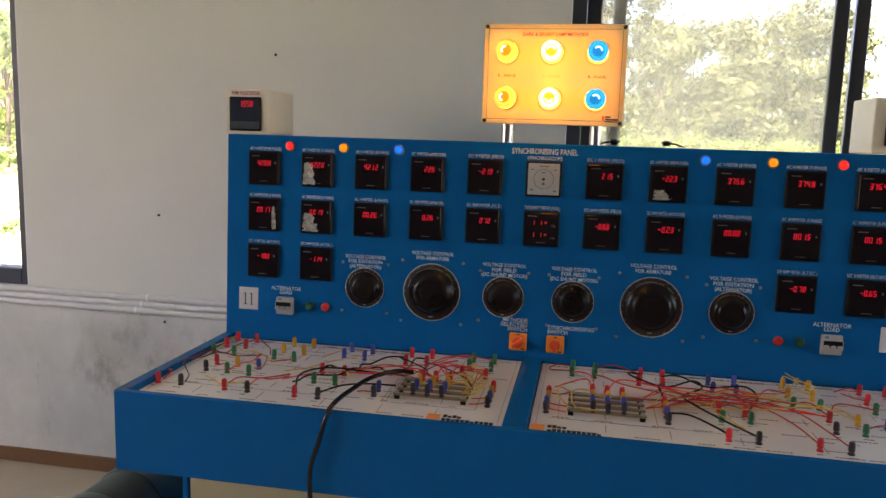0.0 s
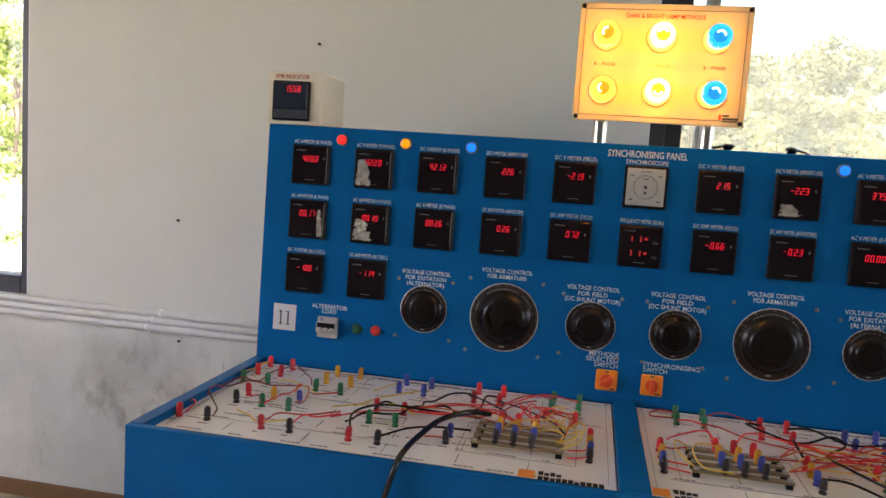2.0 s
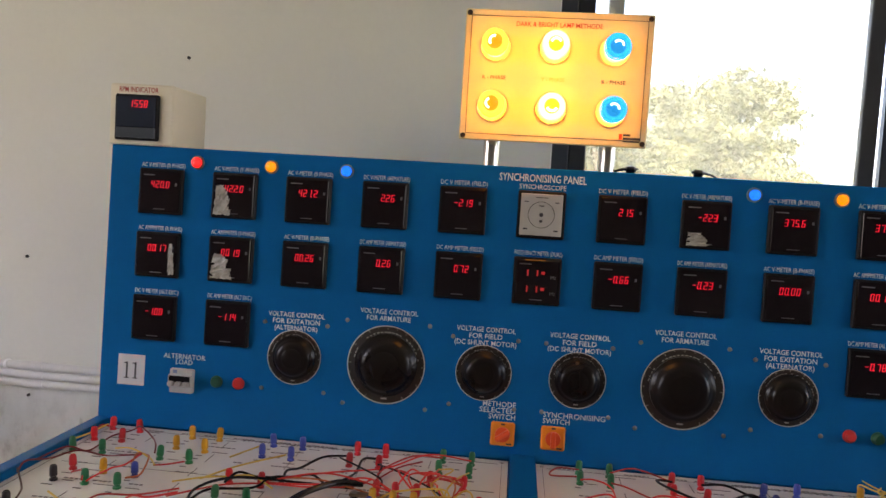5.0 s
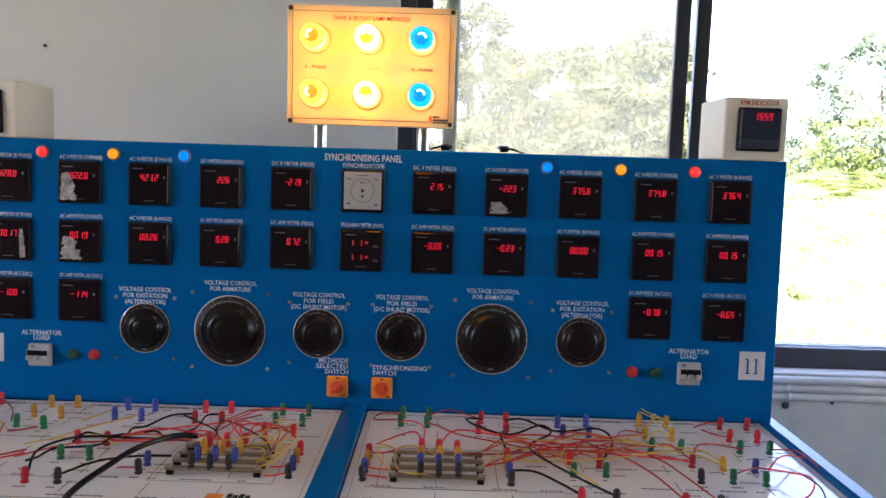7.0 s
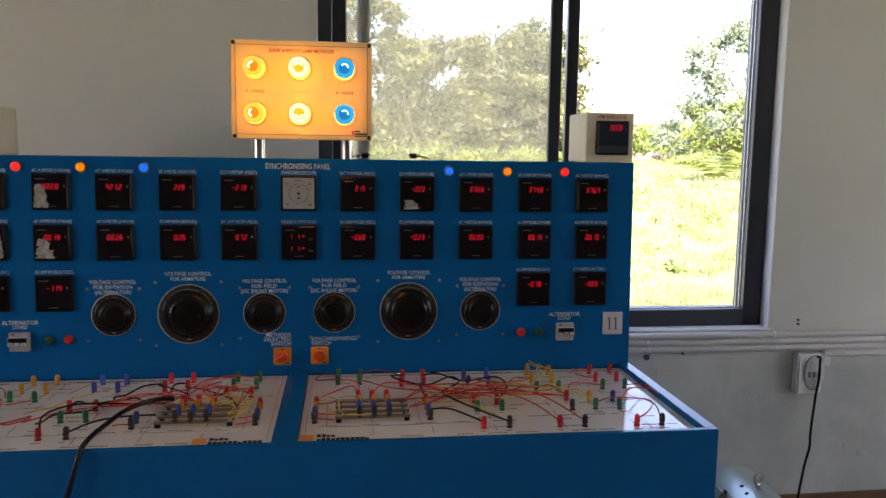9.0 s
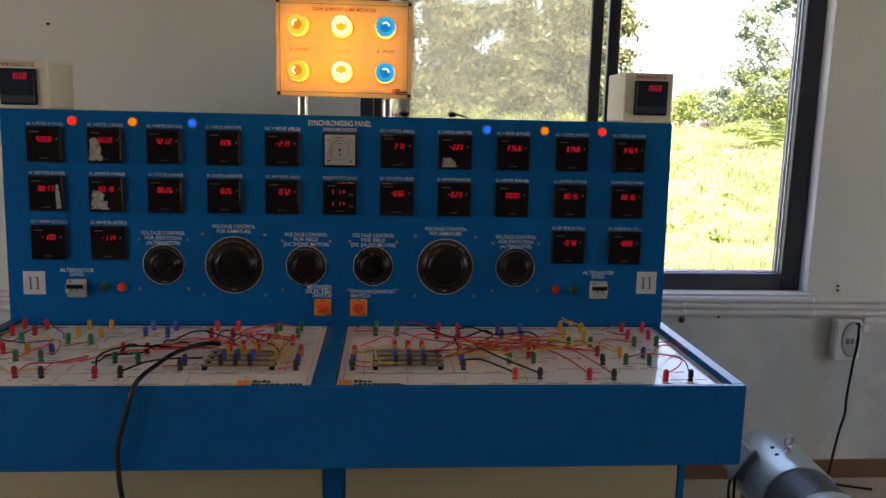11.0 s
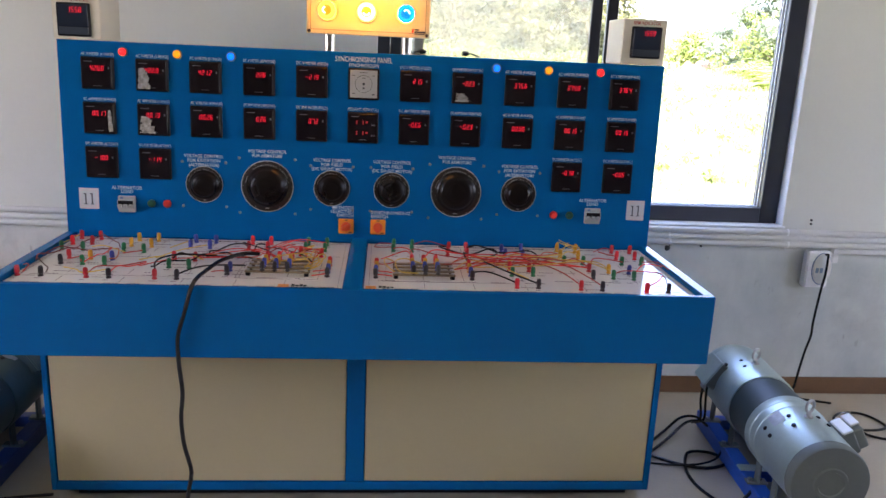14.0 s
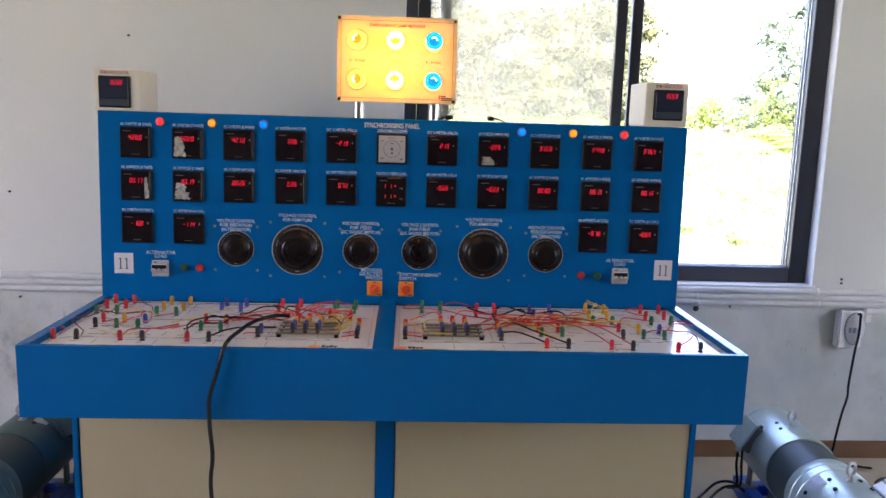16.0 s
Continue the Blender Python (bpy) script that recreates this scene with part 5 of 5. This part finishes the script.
def motor_set(x, y0, turn, paint, ends, rail, what, zc=0.245, r=0.122, side=1, label_y=-0.345, label_turn=-40):
    """Two coupled machines on a channel base; the shaft passes (x, y0) and runs back along y, turned by some degrees."""
    t = empty("motor_set", x, y0 - 0.17, FZ)
    tagged(t, what, "motor")
    place = pose(x, y0, 0, 0, 0, turn)

    def put(name, bm, mat, parent=t, label="", smooth=False):
        bmesh.ops.transform(bm, matrix=place, verts=bm.verts)
        return part(name, bm, mat, parent, label, smooth)

    def along(profile, y, seg=48):
        return lathe(profile, (0, y, zc), pose(0, 0, 0, -90), seg)

    def on_skin(bm, angle, y, out=0.0):
        """Moves a piece built round the origin, z outwards, onto the casing at an angle from the top."""
        bmesh.ops.transform(bm, matrix=Matrix.Translation((0, y, zc)) @ pose(0, 0, 0, 0, angle) @ Matrix.Translation((0, 0, r + out)), verts=bm.verts)
        return bm

    put("end_shield", along([(0.0, 0.004), (0.036, 0.004), (0.038, 0.0), (0.047, 0.0), (0.050, 0.005), (r * 0.80, 0.004), (r * 0.91, 0.006), (r * 0.935, 0.011), (r * 0.94, 0.042)], -0.567), ends, t, "grey end shield with a raised boss", True)
    put("casing", along([(r * 0.94, 0.021), (r * 0.93, 0.023), (r * 0.985, 0.228), (r * 1.0, 0.230), (r * 1.0, 0.252), (r * 0.985, 0.254), (r * 0.985, 0.266), (r * 1.0, 0.268), (r * 1.0, 0.302), (r * 0.97, 0.308), (r * 0.9, 0.309)], -0.545), paint, t, "painted machine casing", True)
    put("coupling_guard", along([(r * 0.86, 0.0), (r * 0.94, 0.002), (r * 0.94, 0.152), (r * 0.8, 0.154)], -0.238), GUARD, t, "dark grey-green coupling guard", True)
    put("casing", along([(r * 0.8, 0.0), (r * 0.97, 0.001), (r * 0.985, 0.006), (r * 0.985, 0.268), (r * 0.972, 0.270), (r * 0.972, 0.276), (r * 0.985, 0.278), (r * 0.985, 0.292), (r * 0.93, 0.312), (r * 0.80, 0.326), (r * 0.3, 0.332), (0.0, 0.332)], -0.086), paint, t, "painted machine casing with a rounded end", True)
    for y in (-0.385, 0.025):
        ring = lathe([(0.014, 0.0), (0.014, 0.003), (0.009, 0.005), (0.007, 0.012), (0.006, 0.016)], (0, y, zc + r * 0.985 - 0.002), "z", 16)
        pts = [(0.0150 * math.sin(radians(a)), y + 0.0075 * math.sin(radians(a)), zc + r + 0.032 - 0.019 * math.cos(radians(a))) for a in range(0, 361, 30)]
        put("eye_bolt", tube(pts, 0.0044, 8, 2, ring), STEEL, t, "steel lifting eye", True)
    for y, angle in ((-0.362, -24), (-0.415, -28), (0.060, -17), (0.012, -20), (-0.345, -62), (-0.385, -64), (-0.375, 17), (-0.415, 24)):
        put("plug_hole", on_skin(lathe([(0.0, 0.0008), (0.0062, 0.0008), (0.0066, 0.0), (0.0066, -0.004)], (0, 0, 0), "z", 12), side * angle, y, -r * 0.015 + 0.001), BLACKP)
    bm = bmesh.new()
    rr = r * 0.985 + 0.0012
    cells = [[bm.verts.new((side * rr * math.sin(radians(a)), y + 0.004 * math.sin(a), zc + rr * math.cos(radians(a)))) for y in (label_y - 0.03, label_y, label_y + 0.027)] for a in (label_turn - 10, label_turn - 5, label_turn, label_turn + 5, label_turn + 10)]
    for p, q in zip(cells, cells[1:]):
        for k in (0, 1):
            bm.faces.new((p[k], p[k + 1], q[k + 1], q[k]))
    put("name_plate", bm, STICKER, t, "worn pale paper label")
    # terminal box on the outer flank near the end shield: body with two lids
    bm = on_skin(box(-0.036, 0.040, -0.050, 0.045, -0.02, 0.028, 0.004), side * 62, -0.385)
    joined(bm, on_skin(box(-0.030, 0.038, -0.040, 0.045, 0.026, 0.058, 0.004), side * 62, -0.385))
    body = put("terminal_box", bm, ends, t, "grey terminal box with two pale lids")
    for z0, z1, y0, y1, lift in ((-0.006, 0.026, -0.054, 0.030, 0.037), (0.032, 0.060, -0.022, 0.042, 0.032)):
        put("lid", on_skin(box(-lift - 0.008, -lift, y0, y1, z0, z1, 0.003), side * 62, -0.385), LIDS, body, "pale lid")
    # terminal box on the inner flank at the back
    bm = on_skin(box(-0.072, 0.028, -0.050, 0.060, -0.02, 0.016, 0.004), -side * 56, 0.10)
    body = put("terminal_box", bm, ends, t, "dark grey terminal box with a pale lid")
    put("lid", on_skin(box(-0.074, 0.031, -0.052, 0.062, 0.016, 0.024, 0.004), -side * 56, 0.10), paint, body)
    put("latch", on_skin(box(0.027, 0.038, -0.050, -0.038, 0.002, 0.012, 0.002), -side * 56, 0.10), GUARD, body)
    put("latch", on_skin(box(-0.088, -0.070, -0.040, -0.016, 0.004, 0.017, 0.002), -side * 56, 0.10), STEEL, body)
    for foot_y in (-0.52, -0.42, -0.30, -0.06, 0.13):
        for s in (-1, 1):
            bm = box(s * 0.045, s * 0.112, foot_y, foot_y + 0.032, FZ + 0.062, FZ + 0.070, 0.002)
            box(s * 0.072, s * 0.080, foot_y, foot_y + 0.032, FZ + 0.068, zc - 0.05, 0.002, bm)
            foot = put("foot", bm, ends)
            put("foot_bolt", lathe([(0.008, 0.0), (0.008, 0.007), (0.006, 0.009), (0.0, 0.009)], (s * 0.099, foot_y + 0.016, FZ + 0.070), "z", 6), STEEL, foot)
    for s in (-1, 1):
        bm = box(s * 0.050, s * 0.097, -0.64, 0.24, FZ + 0.054, FZ + 0.061, 0.002)
        box(s * 0.094, s * 0.100, -0.64, 0.24, FZ + 0.002, FZ + 0.060, 0.002, bm)
        box(s * 0.060, s * 0.097, -0.64, 0.24, FZ + 0.002, FZ + 0.008, 0.002, bm)
        put("base_rail", bm, rail, t, "bright blue steel channel")
    for y in (-0.57, -0.19, 0.18):
        put("base_tie", box(-0.093, 0.093, y, y + 0.04, FZ + 0.010, FZ + 0.05, 0.002), rail)
    put("cross_plate", box(-0.104, 0.104, -0.215, -0.180, FZ + 0.062, FZ + 0.069, 0.002), paint, t, "pale steel cross plate")
    for k, dx in enumerate((0.0, 0.014)):
        pts = [(-side * (0.122 + dx), 0.085 + dx, zc + 0.045), (-side * (0.132 + dx), 0.090, zc + 0.01), (-side * (0.128 + dx * 1.3), 0.100, zc - 0.06), (-side * (0.118 + dx), 0.115, FZ + 0.085), (-side * (0.135 + dx), 0.15, FZ + 0.05)]
        put("motor_lead", tube(pts, 0.0045, 8, 6), RUBBER, body, "black cable", True)
    return t


LIDS = material("pale_grey_lid", (0.80, 0.81, 0.80), 0.35)
STICKER = material("worn_label", (0.50, 0.53, 0.58), 0.5, vary=0.25, scale=60)
motor_set(1.372, 0.032, -4.2, SILVER, GREYM, BASEBLUE, "silver-grey motor and alternator set on a blue channel base", 0.249)
# same machines as the silver set; the console's shade is in these paints
motor_set(-1.205, 0.02, 0.0, material("shaded_silver_paint", (0.085, 0.130, 0.122), 0.38, metal=0.45, vary=0.12), SHADECAST, material("shaded_blue_enamel", (0.005, 0.03, 0.16), 0.4), "motor and alternator set beside the console, coloured dark for shade", 0.249, 0.122, -1, 0.055, -26)


def floor_cable(points, r=0.005):
    ob = part("floor_cable", tube([(x, y, FZ + r + dz) for x, y, dz in points], r, 8, 8), RUBBER, smooth=True)
    tagged(ob, "black cable lying in loops on the floor", "cable", "floor cables")


floor_cable([(0.93, 0.02, 0.0), (1.03, 0.10, 0.0), (1.13, 0.19, 0.01), (1.20, 0.22, 0.05), (1.245, 0.19, 0.07), (1.262, 0.13, 0.068)])
floor_cable([(0.93, -0.03, 0.0), (1.04, 0.06, 0.0), (1.14, 0.15, 0.01), (1.21, 0.19, 0.045), (1.25, 0.16, 0.068), (1.262, 0.12, 0.068)])
floor_cable([(0.90, 0.06, 0.0), (1.00, 0.04, 0.0), (1.10, -0.03, 0.0), (1.20, -0.06, 0.0), (1.285, -0.02, 0.0), (1.250, 0.045, 0.0), (1.16, 0.03, 0.008), (1.115, -0.08, 0.0), (1.12, -0.20, 0.0), (1.18, -0.29, 0.0), (1.26, -0.26, 0.04), (1.29, -0.24, 0.07)], 0.0055)
floor_cable([(0.92, 0.0, 0.0), (1.04, -0.03, 0.0), (1.16, -0.05, 0.010), (1.25, -0.01, 0.012), (1.29, 0.03, 0.05)], 0.004)
floor_cable([(1.46, 0.16, 0.03), (1.62, 0.20, 0.0), (1.80, 0.24, 0.0), (1.98, 0.225, 0.0), (2.06, 0.26, 0.0), (2.035, 0.36, 0.0), (1.95, 0.375, 0.0), (1.88, 0.32, 0.0), (1.90, 0.24, 0.011), (1.96, 0.17, 0.0), (2.15, 0.12, 0.0), (2.5, 0.10, 0.0)])
floor_cable([(-1.26, -0.20, 0.0), (-1.15, -0.26, 0.0), (-1.05, -0.24, 0.0), (-0.93, -0.22, 0.0)])

# ---- outdoors ----
def foliage(name, dark, light, thin=0.35):
    """Leaves whose colour changes from clump to clump and a little from leaf to leaf."""
    m = bpy.data.materials.new(name)
    m.use_nodes = True
    n, l = m.node_tree.nodes, m.node_tree.links
    geo, co, clump, mix, ramp = n.new("ShaderNodeNewGeometry"), n.new("ShaderNodeTexCoord"), n.new("ShaderNodeTexNoise"), n.new("ShaderNodeMath"), n.new("ShaderNodeValToRGB")
    clump.inputs["Scale"].default_value, clump.inputs["Detail"].default_value = 1.6, 3
    l.new(co.outputs["Object"], clump.inputs["Vector"])
    mix.operation = "MULTIPLY_ADD"
    mix.inputs[1].default_value = 0.35
    l.new(geo.outputs["Random Per Island"], mix.inputs[0])
    l.new(clump.outputs["Fac"], mix.inputs[2])
    ramp.color_ramp.elements[0].position, ramp.color_ramp.elements[1].position = 0.45, 0.9
    ramp.color_ramp.elements[0].color, ramp.color_ramp.elements[1].color = (*dark, 1), (*light, 1)
    l.new(mix.outputs[0], ramp.inputs["Fac"])
    b = n["Principled BSDF"]
    b.inputs["Roughness"].default_value = 0.9
    l.new(ramp.outputs["Color"], b.inputs["Base Color"])
    tr, mx = n.new("ShaderNodeBsdfTranslucent"), n.new("ShaderNodeMixShader")
    l.new(ramp.outputs["Color"], tr.inputs["Color"])
    mx.inputs[0].default_value = thin
    l.new(b.outputs[0], mx.inputs[1])
    l.new(tr.outputs[0], mx.inputs[2])
    l.new(mx.outputs[0], n["Material Output"].inputs["Surface"])
    return m


# leaves of the far right trees, paled so that the colour carries the haze
HAZELEAF = foliage("foliage", (0.10, 0.14, 0.088), (0.27, 0.33, 0.22))
DRYLEAF = foliage("olive_foliage", (0.046, 0.056, 0.024), (0.20, 0.215, 0.088))
WEED = foliage("weed_leaf", (0.075, 0.115, 0.022), (0.25, 0.31, 0.075))
BLADE = foliage("grass_blade", (0.13, 0.18, 0.055), (0.36, 0.38, 0.20))
BARK = material("bark", (0.10, 0.075, 0.05), 0.9, vary=0.3, scale=12)


def leaves(centres, radii, count, size, seed, leaf):
    """Many small leaves scattered through clumps."""
    rs = np.random.RandomState(seed)
    pick = rs.randint(0, len(centres), count)
    d = rs.normal(size=(count, 3))
    d /= np.linalg.norm(d, axis=1)[:, None]
    p = np.array(centres)[pick] + d * np.array((1.0, 1.0, 0.62)) * (np.array(radii)[pick] * np.abs(rs.normal(0, 0.62, count)))[:, None]
    a = rs.normal(size=(count, 3))
    a /= np.linalg.norm(a, axis=1)[:, None]
    b = np.cross(a, rs.normal(size=(count, 3)))
    b /= np.linalg.norm(b, axis=1)[:, None]
    s = (size * rs.uniform(0.6, 1.3, count))[:, None]
    v = np.stack([p - a * s, p + b * s * 0.45, p + a * s, p - b * s * 0.45], 1).reshape(-1, 3)
    me = bpy.data.meshes.new("crown")
    me.from_pydata(v.tolist(), [], np.arange(count * 4).reshape(-1, 4).tolist())
    me.materials.append(leaf)
    return me


def tree(x, y, height, spread, count, seed, what, size=0.11, low=0.25):
    rng = random.Random(seed)
    GZ = ground_z(y)
    height = height - 0.4 - GZ
    t = empty("tree", x, y, GZ)
    tagged(t, what, "tree")
    bm = tube([(x, y, GZ), (x + 0.1, y, GZ + height * 0.3), (x - 0.05, y + 0.1, GZ + height * 0.62)], 0.02 + height * 0.006, 8, 3)
    centres, radii = [], []
    for k in range(60):
        a, h = rng.uniform(0, 6.28), rng.uniform(low, 1.0)
        reach = spread * rng.uniform(0.25, 1.0) * (1.15 - 0.6 * h)
        c = (x + reach * math.cos(a), y + reach * math.sin(a), GZ + height * h * 0.92)
        centres.append(c)
        radii.append(spread * rng.uniform(0.12, 0.36))
        if k % 4 == 0:
            tube([(x, y, GZ + height * h * 0.45), ((x + c[0]) / 2, (y + c[1]) / 2, GZ + height * h * 0.72), c], 0.008 + height * 0.002, 5, 3, bm)
    part("trunk", bm, BARK, t)
    # tall trees beyond x 7 take the leaves with haze in their colour
    leaf = WEED if x < 0 or height < 2.2 else DRYLEAF if x < 7 else HAZELEAF
    part("crown", leaves(centres, radii, count, size, seed, leaf), leaf, t)


ROW = (("dense leafy tree behind the dusty window pane", 0.6, 15.0, 6.0, 1.6), ("leafy tree in the row outside the window", 2.2, 15.5, 4.5, 1.7), ("leafy tree in the row outside the window", 3.6, 15.5, 4.9, 1.8),
       ("leafy tree in the row outside the window", 4.9, 16.0, 4.9, 1.6), ("tall feathery tree beyond the open window", 13.3, 22.0, 6.4, 3.0), ("leafy tree at the field edge", 15.8, 23.5, 5.4, 2.4),
       ("leafy tree seen through the other window", -12.6, 13.0, 5.4, 2.0), ("tall leafy tree seen through the other window", -15.0, 16.0, 7.0, 2.6), ("leafy tree seen through the other window", -11.4, 17.5, 4.4, 1.9),
       ("young olive-green tree in the row outside the window", 1.4, 13.5, 4.0, 1.5), ("young olive-green tree in the row outside the window", 2.9, 13.8, 3.6, 1.3), ("young olive-green tree in the row outside the window", 4.3, 14.0, 3.5, 1.3))
for k, (what, x, y, h, s) in enumerate(ROW):
    tree(x, y, h, s, 26000 if x > 13 else 15000, 31 + k, what, 0.085 if x > 13 else 0.075, 0.04)
for k, (x, y, h, s) in enumerate(((1.4, 11.0, 2.0, 1.2), (2.8, 11.5, 1.9, 1.2), (4.2, 12.5, 1.9, 1.2), (12.0, 21.0, 3.6, 1.8), (13.8, 18.5, 2.6, 1.3), (-10.4, 12.0, 1.7, 1.0))):
    tree(x, y, h, s, 8000, 51 + k, "bushy shrub in front of the trees", 0.05, 0.06)
for k, (x, y) in enumerate(((16.0, 36.0), (10.5, 38.0), (22.0, 40.0))):
    tree(x, y, 3.4, 3.2, 7000, 71 + k, "distant hazy bush on the field edge", 0.11, 0.06)
rs = random.Random(3)
cen = [(rs.uniform(-16, 14), 6.5 + 16 * rs.random() ** 1.4, 0.0) for _ in range(260)]
cen = [(a, b, ground_z(b) + 0.05) for a, b, c in cen]
me = leaves(cen, [rs.uniform(0.15, 0.7) for _ in cen], 42000, 0.04, 9, WEED)
tagged(part("undergrowth", me, WEED), "low sunlit weeds and grass tufts", "undergrowth", kind="stuff")



def grass_field(count, seed):
    """Blades of grass in uneven tufts over the field beside the open window."""
    rs = np.random.RandomState(seed)
    y = 2.5 + 20.0 * rs.rand(count) ** 1.15
    x = y * rs.uniform(0.22, 0.80, count)
    clump = 0.5 + 0.5 * np.sin(x * 3.1 + np.sin(y * 1.7) * 2) * np.cos(y * 2.3 + x * 0.9)
    patch = 0.5 + 0.5 * np.sin(x * 0.9 + 1.3 * np.sin(y * 0.55)) * np.cos(y * 0.8 - x * 0.45)
    keep = rs.rand(count) < 0.25 + 0.85 * patch * (0.4 + 0.6 * clump)
    x, y, clump, patch = x[keep], y[keep], clump[keep], patch[keep]
    count = len(x)
    h = (0.03 + 0.10 * clump + 0.10 * patch) * rs.uniform(0.5, 1.3, count)
    z = -0.4 + 0.075 * np.clip(y - 2.0, 0, 21)
    a, w = rs.uniform(0, 6.28, count), 0.004 + 0.0007 * y
    lean = rs.normal(0, 0.45, (count, 2)) * h[:, None]
    v = np.stack([np.stack([x - np.cos(a) * w, y - np.sin(a) * w, z], 1), np.stack([x + np.cos(a) * w, y + np.sin(a) * w, z], 1), np.stack([x + lean[:, 0], y + lean[:, 1], z + h], 1)], 1).reshape(-1, 3)
    me = bpy.data.meshes.new("grass")
    me.from_pydata(v.tolist(), [], np.arange(count * 3).reshape(-1, 3).tolist())
    me.materials.append(BLADE)
    return me


tagged(part("grass", grass_field(190000, 12), BLADE), "sunlit yellow-green grass on the field", "grass", kind="stuff")


def fern(x, y, count, length, seed, what):
    """A clump of arching fronds, each a midrib with two rows of leaflets."""
    rng = random.Random(seed)
    z0 = ground_z(y)
    t = empty("frond_plant", x, y, z0)
    tagged(t, what, "plant")
    for k in range(count):
        a, rise = rng.uniform(0, 6.28), rng.uniform(0.7, 1.2)
        bm = bmesh.new()
        last, spine = None, []
        for n in range(13):
            s = n / 12
            c = Vector((x + math.cos(a) * length * s, y + math.sin(a) * length * s, z0 + length * rise * (1.5 * s - 1.15 * s * s)))
            spine.append(c)
            if last is not None:
                way = (c - last).normalized()
                side = Vector((-math.sin(a), math.cos(a), 0))
                for d in (-1, 1):
                    w = length * 0.30 * math.sin(math.pi * min(1.0, s * 0.9 + 0.08))
                    tip = last + side * d * w + way * w * 0.5 - Vector((0, 0, w * 0.35))
                    bm.faces.new([bm.verts.new(v) for v in (last, last + way * length * 0.035, tip)])
            last = c
        tube(spine, 0.006, 4, 1, bm)
        part("frond", bm, WEED, t)


fern(10.0, 17.5, 22, 1.5, 4, "bright green arching frond plant in the grass")
fern(12.6, 16.5, 12, 0.7, 5, "pale weedy frond plant in the grass")
heap = bmesh.new()
rs = random.Random(8)
for k in range(110):
    made = bmesh.new()
    bmesh.ops.create_icosphere(made, subdivisions=1, radius=rs.uniform(0.06, 0.17), matrix=Matrix.Translation((rs.gauss(11.4, 0.55), rs.gauss(24.5, 0.4), ground_z(24.5) + rs.uniform(0.0, 0.25))))
    joined(heap, made)
tagged(part("dry_heap", heap, material("dry_brush", (0.22, 0.165, 0.12), 0.9, vary=0.3)), "heap of dry brown brush at the field edge", "brush", kind="stuff")

# ---- lettering into meshes ----
bpy.context.view_layer.update()
dg = bpy.context.evaluated_depsgraph_get()
for ob, parent, place, width, mat, turn, align, lean in LETTERS:
    me = bpy.data.meshes.new_from_object(ob.evaluated_get(dg))
    xs = [v.co.x for v in me.vertices]
    k = width / (max(xs) - min(xs)) if width else 1.0
    shift = {"CENTER": (max(xs) + min(xs)) / 2, "LEFT": min(xs), "RIGHT": max(xs)}[align]
    me.transform(lean @ Matrix.Translation(place) @ pose(0, 0, 0, turn) @ Matrix.Diagonal((k, 1, 1, 1)) @ Matrix.Translation((-shift, 0, 0)))
    me.materials.clear()
    me.materials.append(mat)
    tagged(part("lettering", me, mat, parent), kind="stuff")
for ob, *_ in LETTERS:
    cu = ob.data
    bpy.data.objects.remove(ob)
    bpy.data.curves.remove(cu)
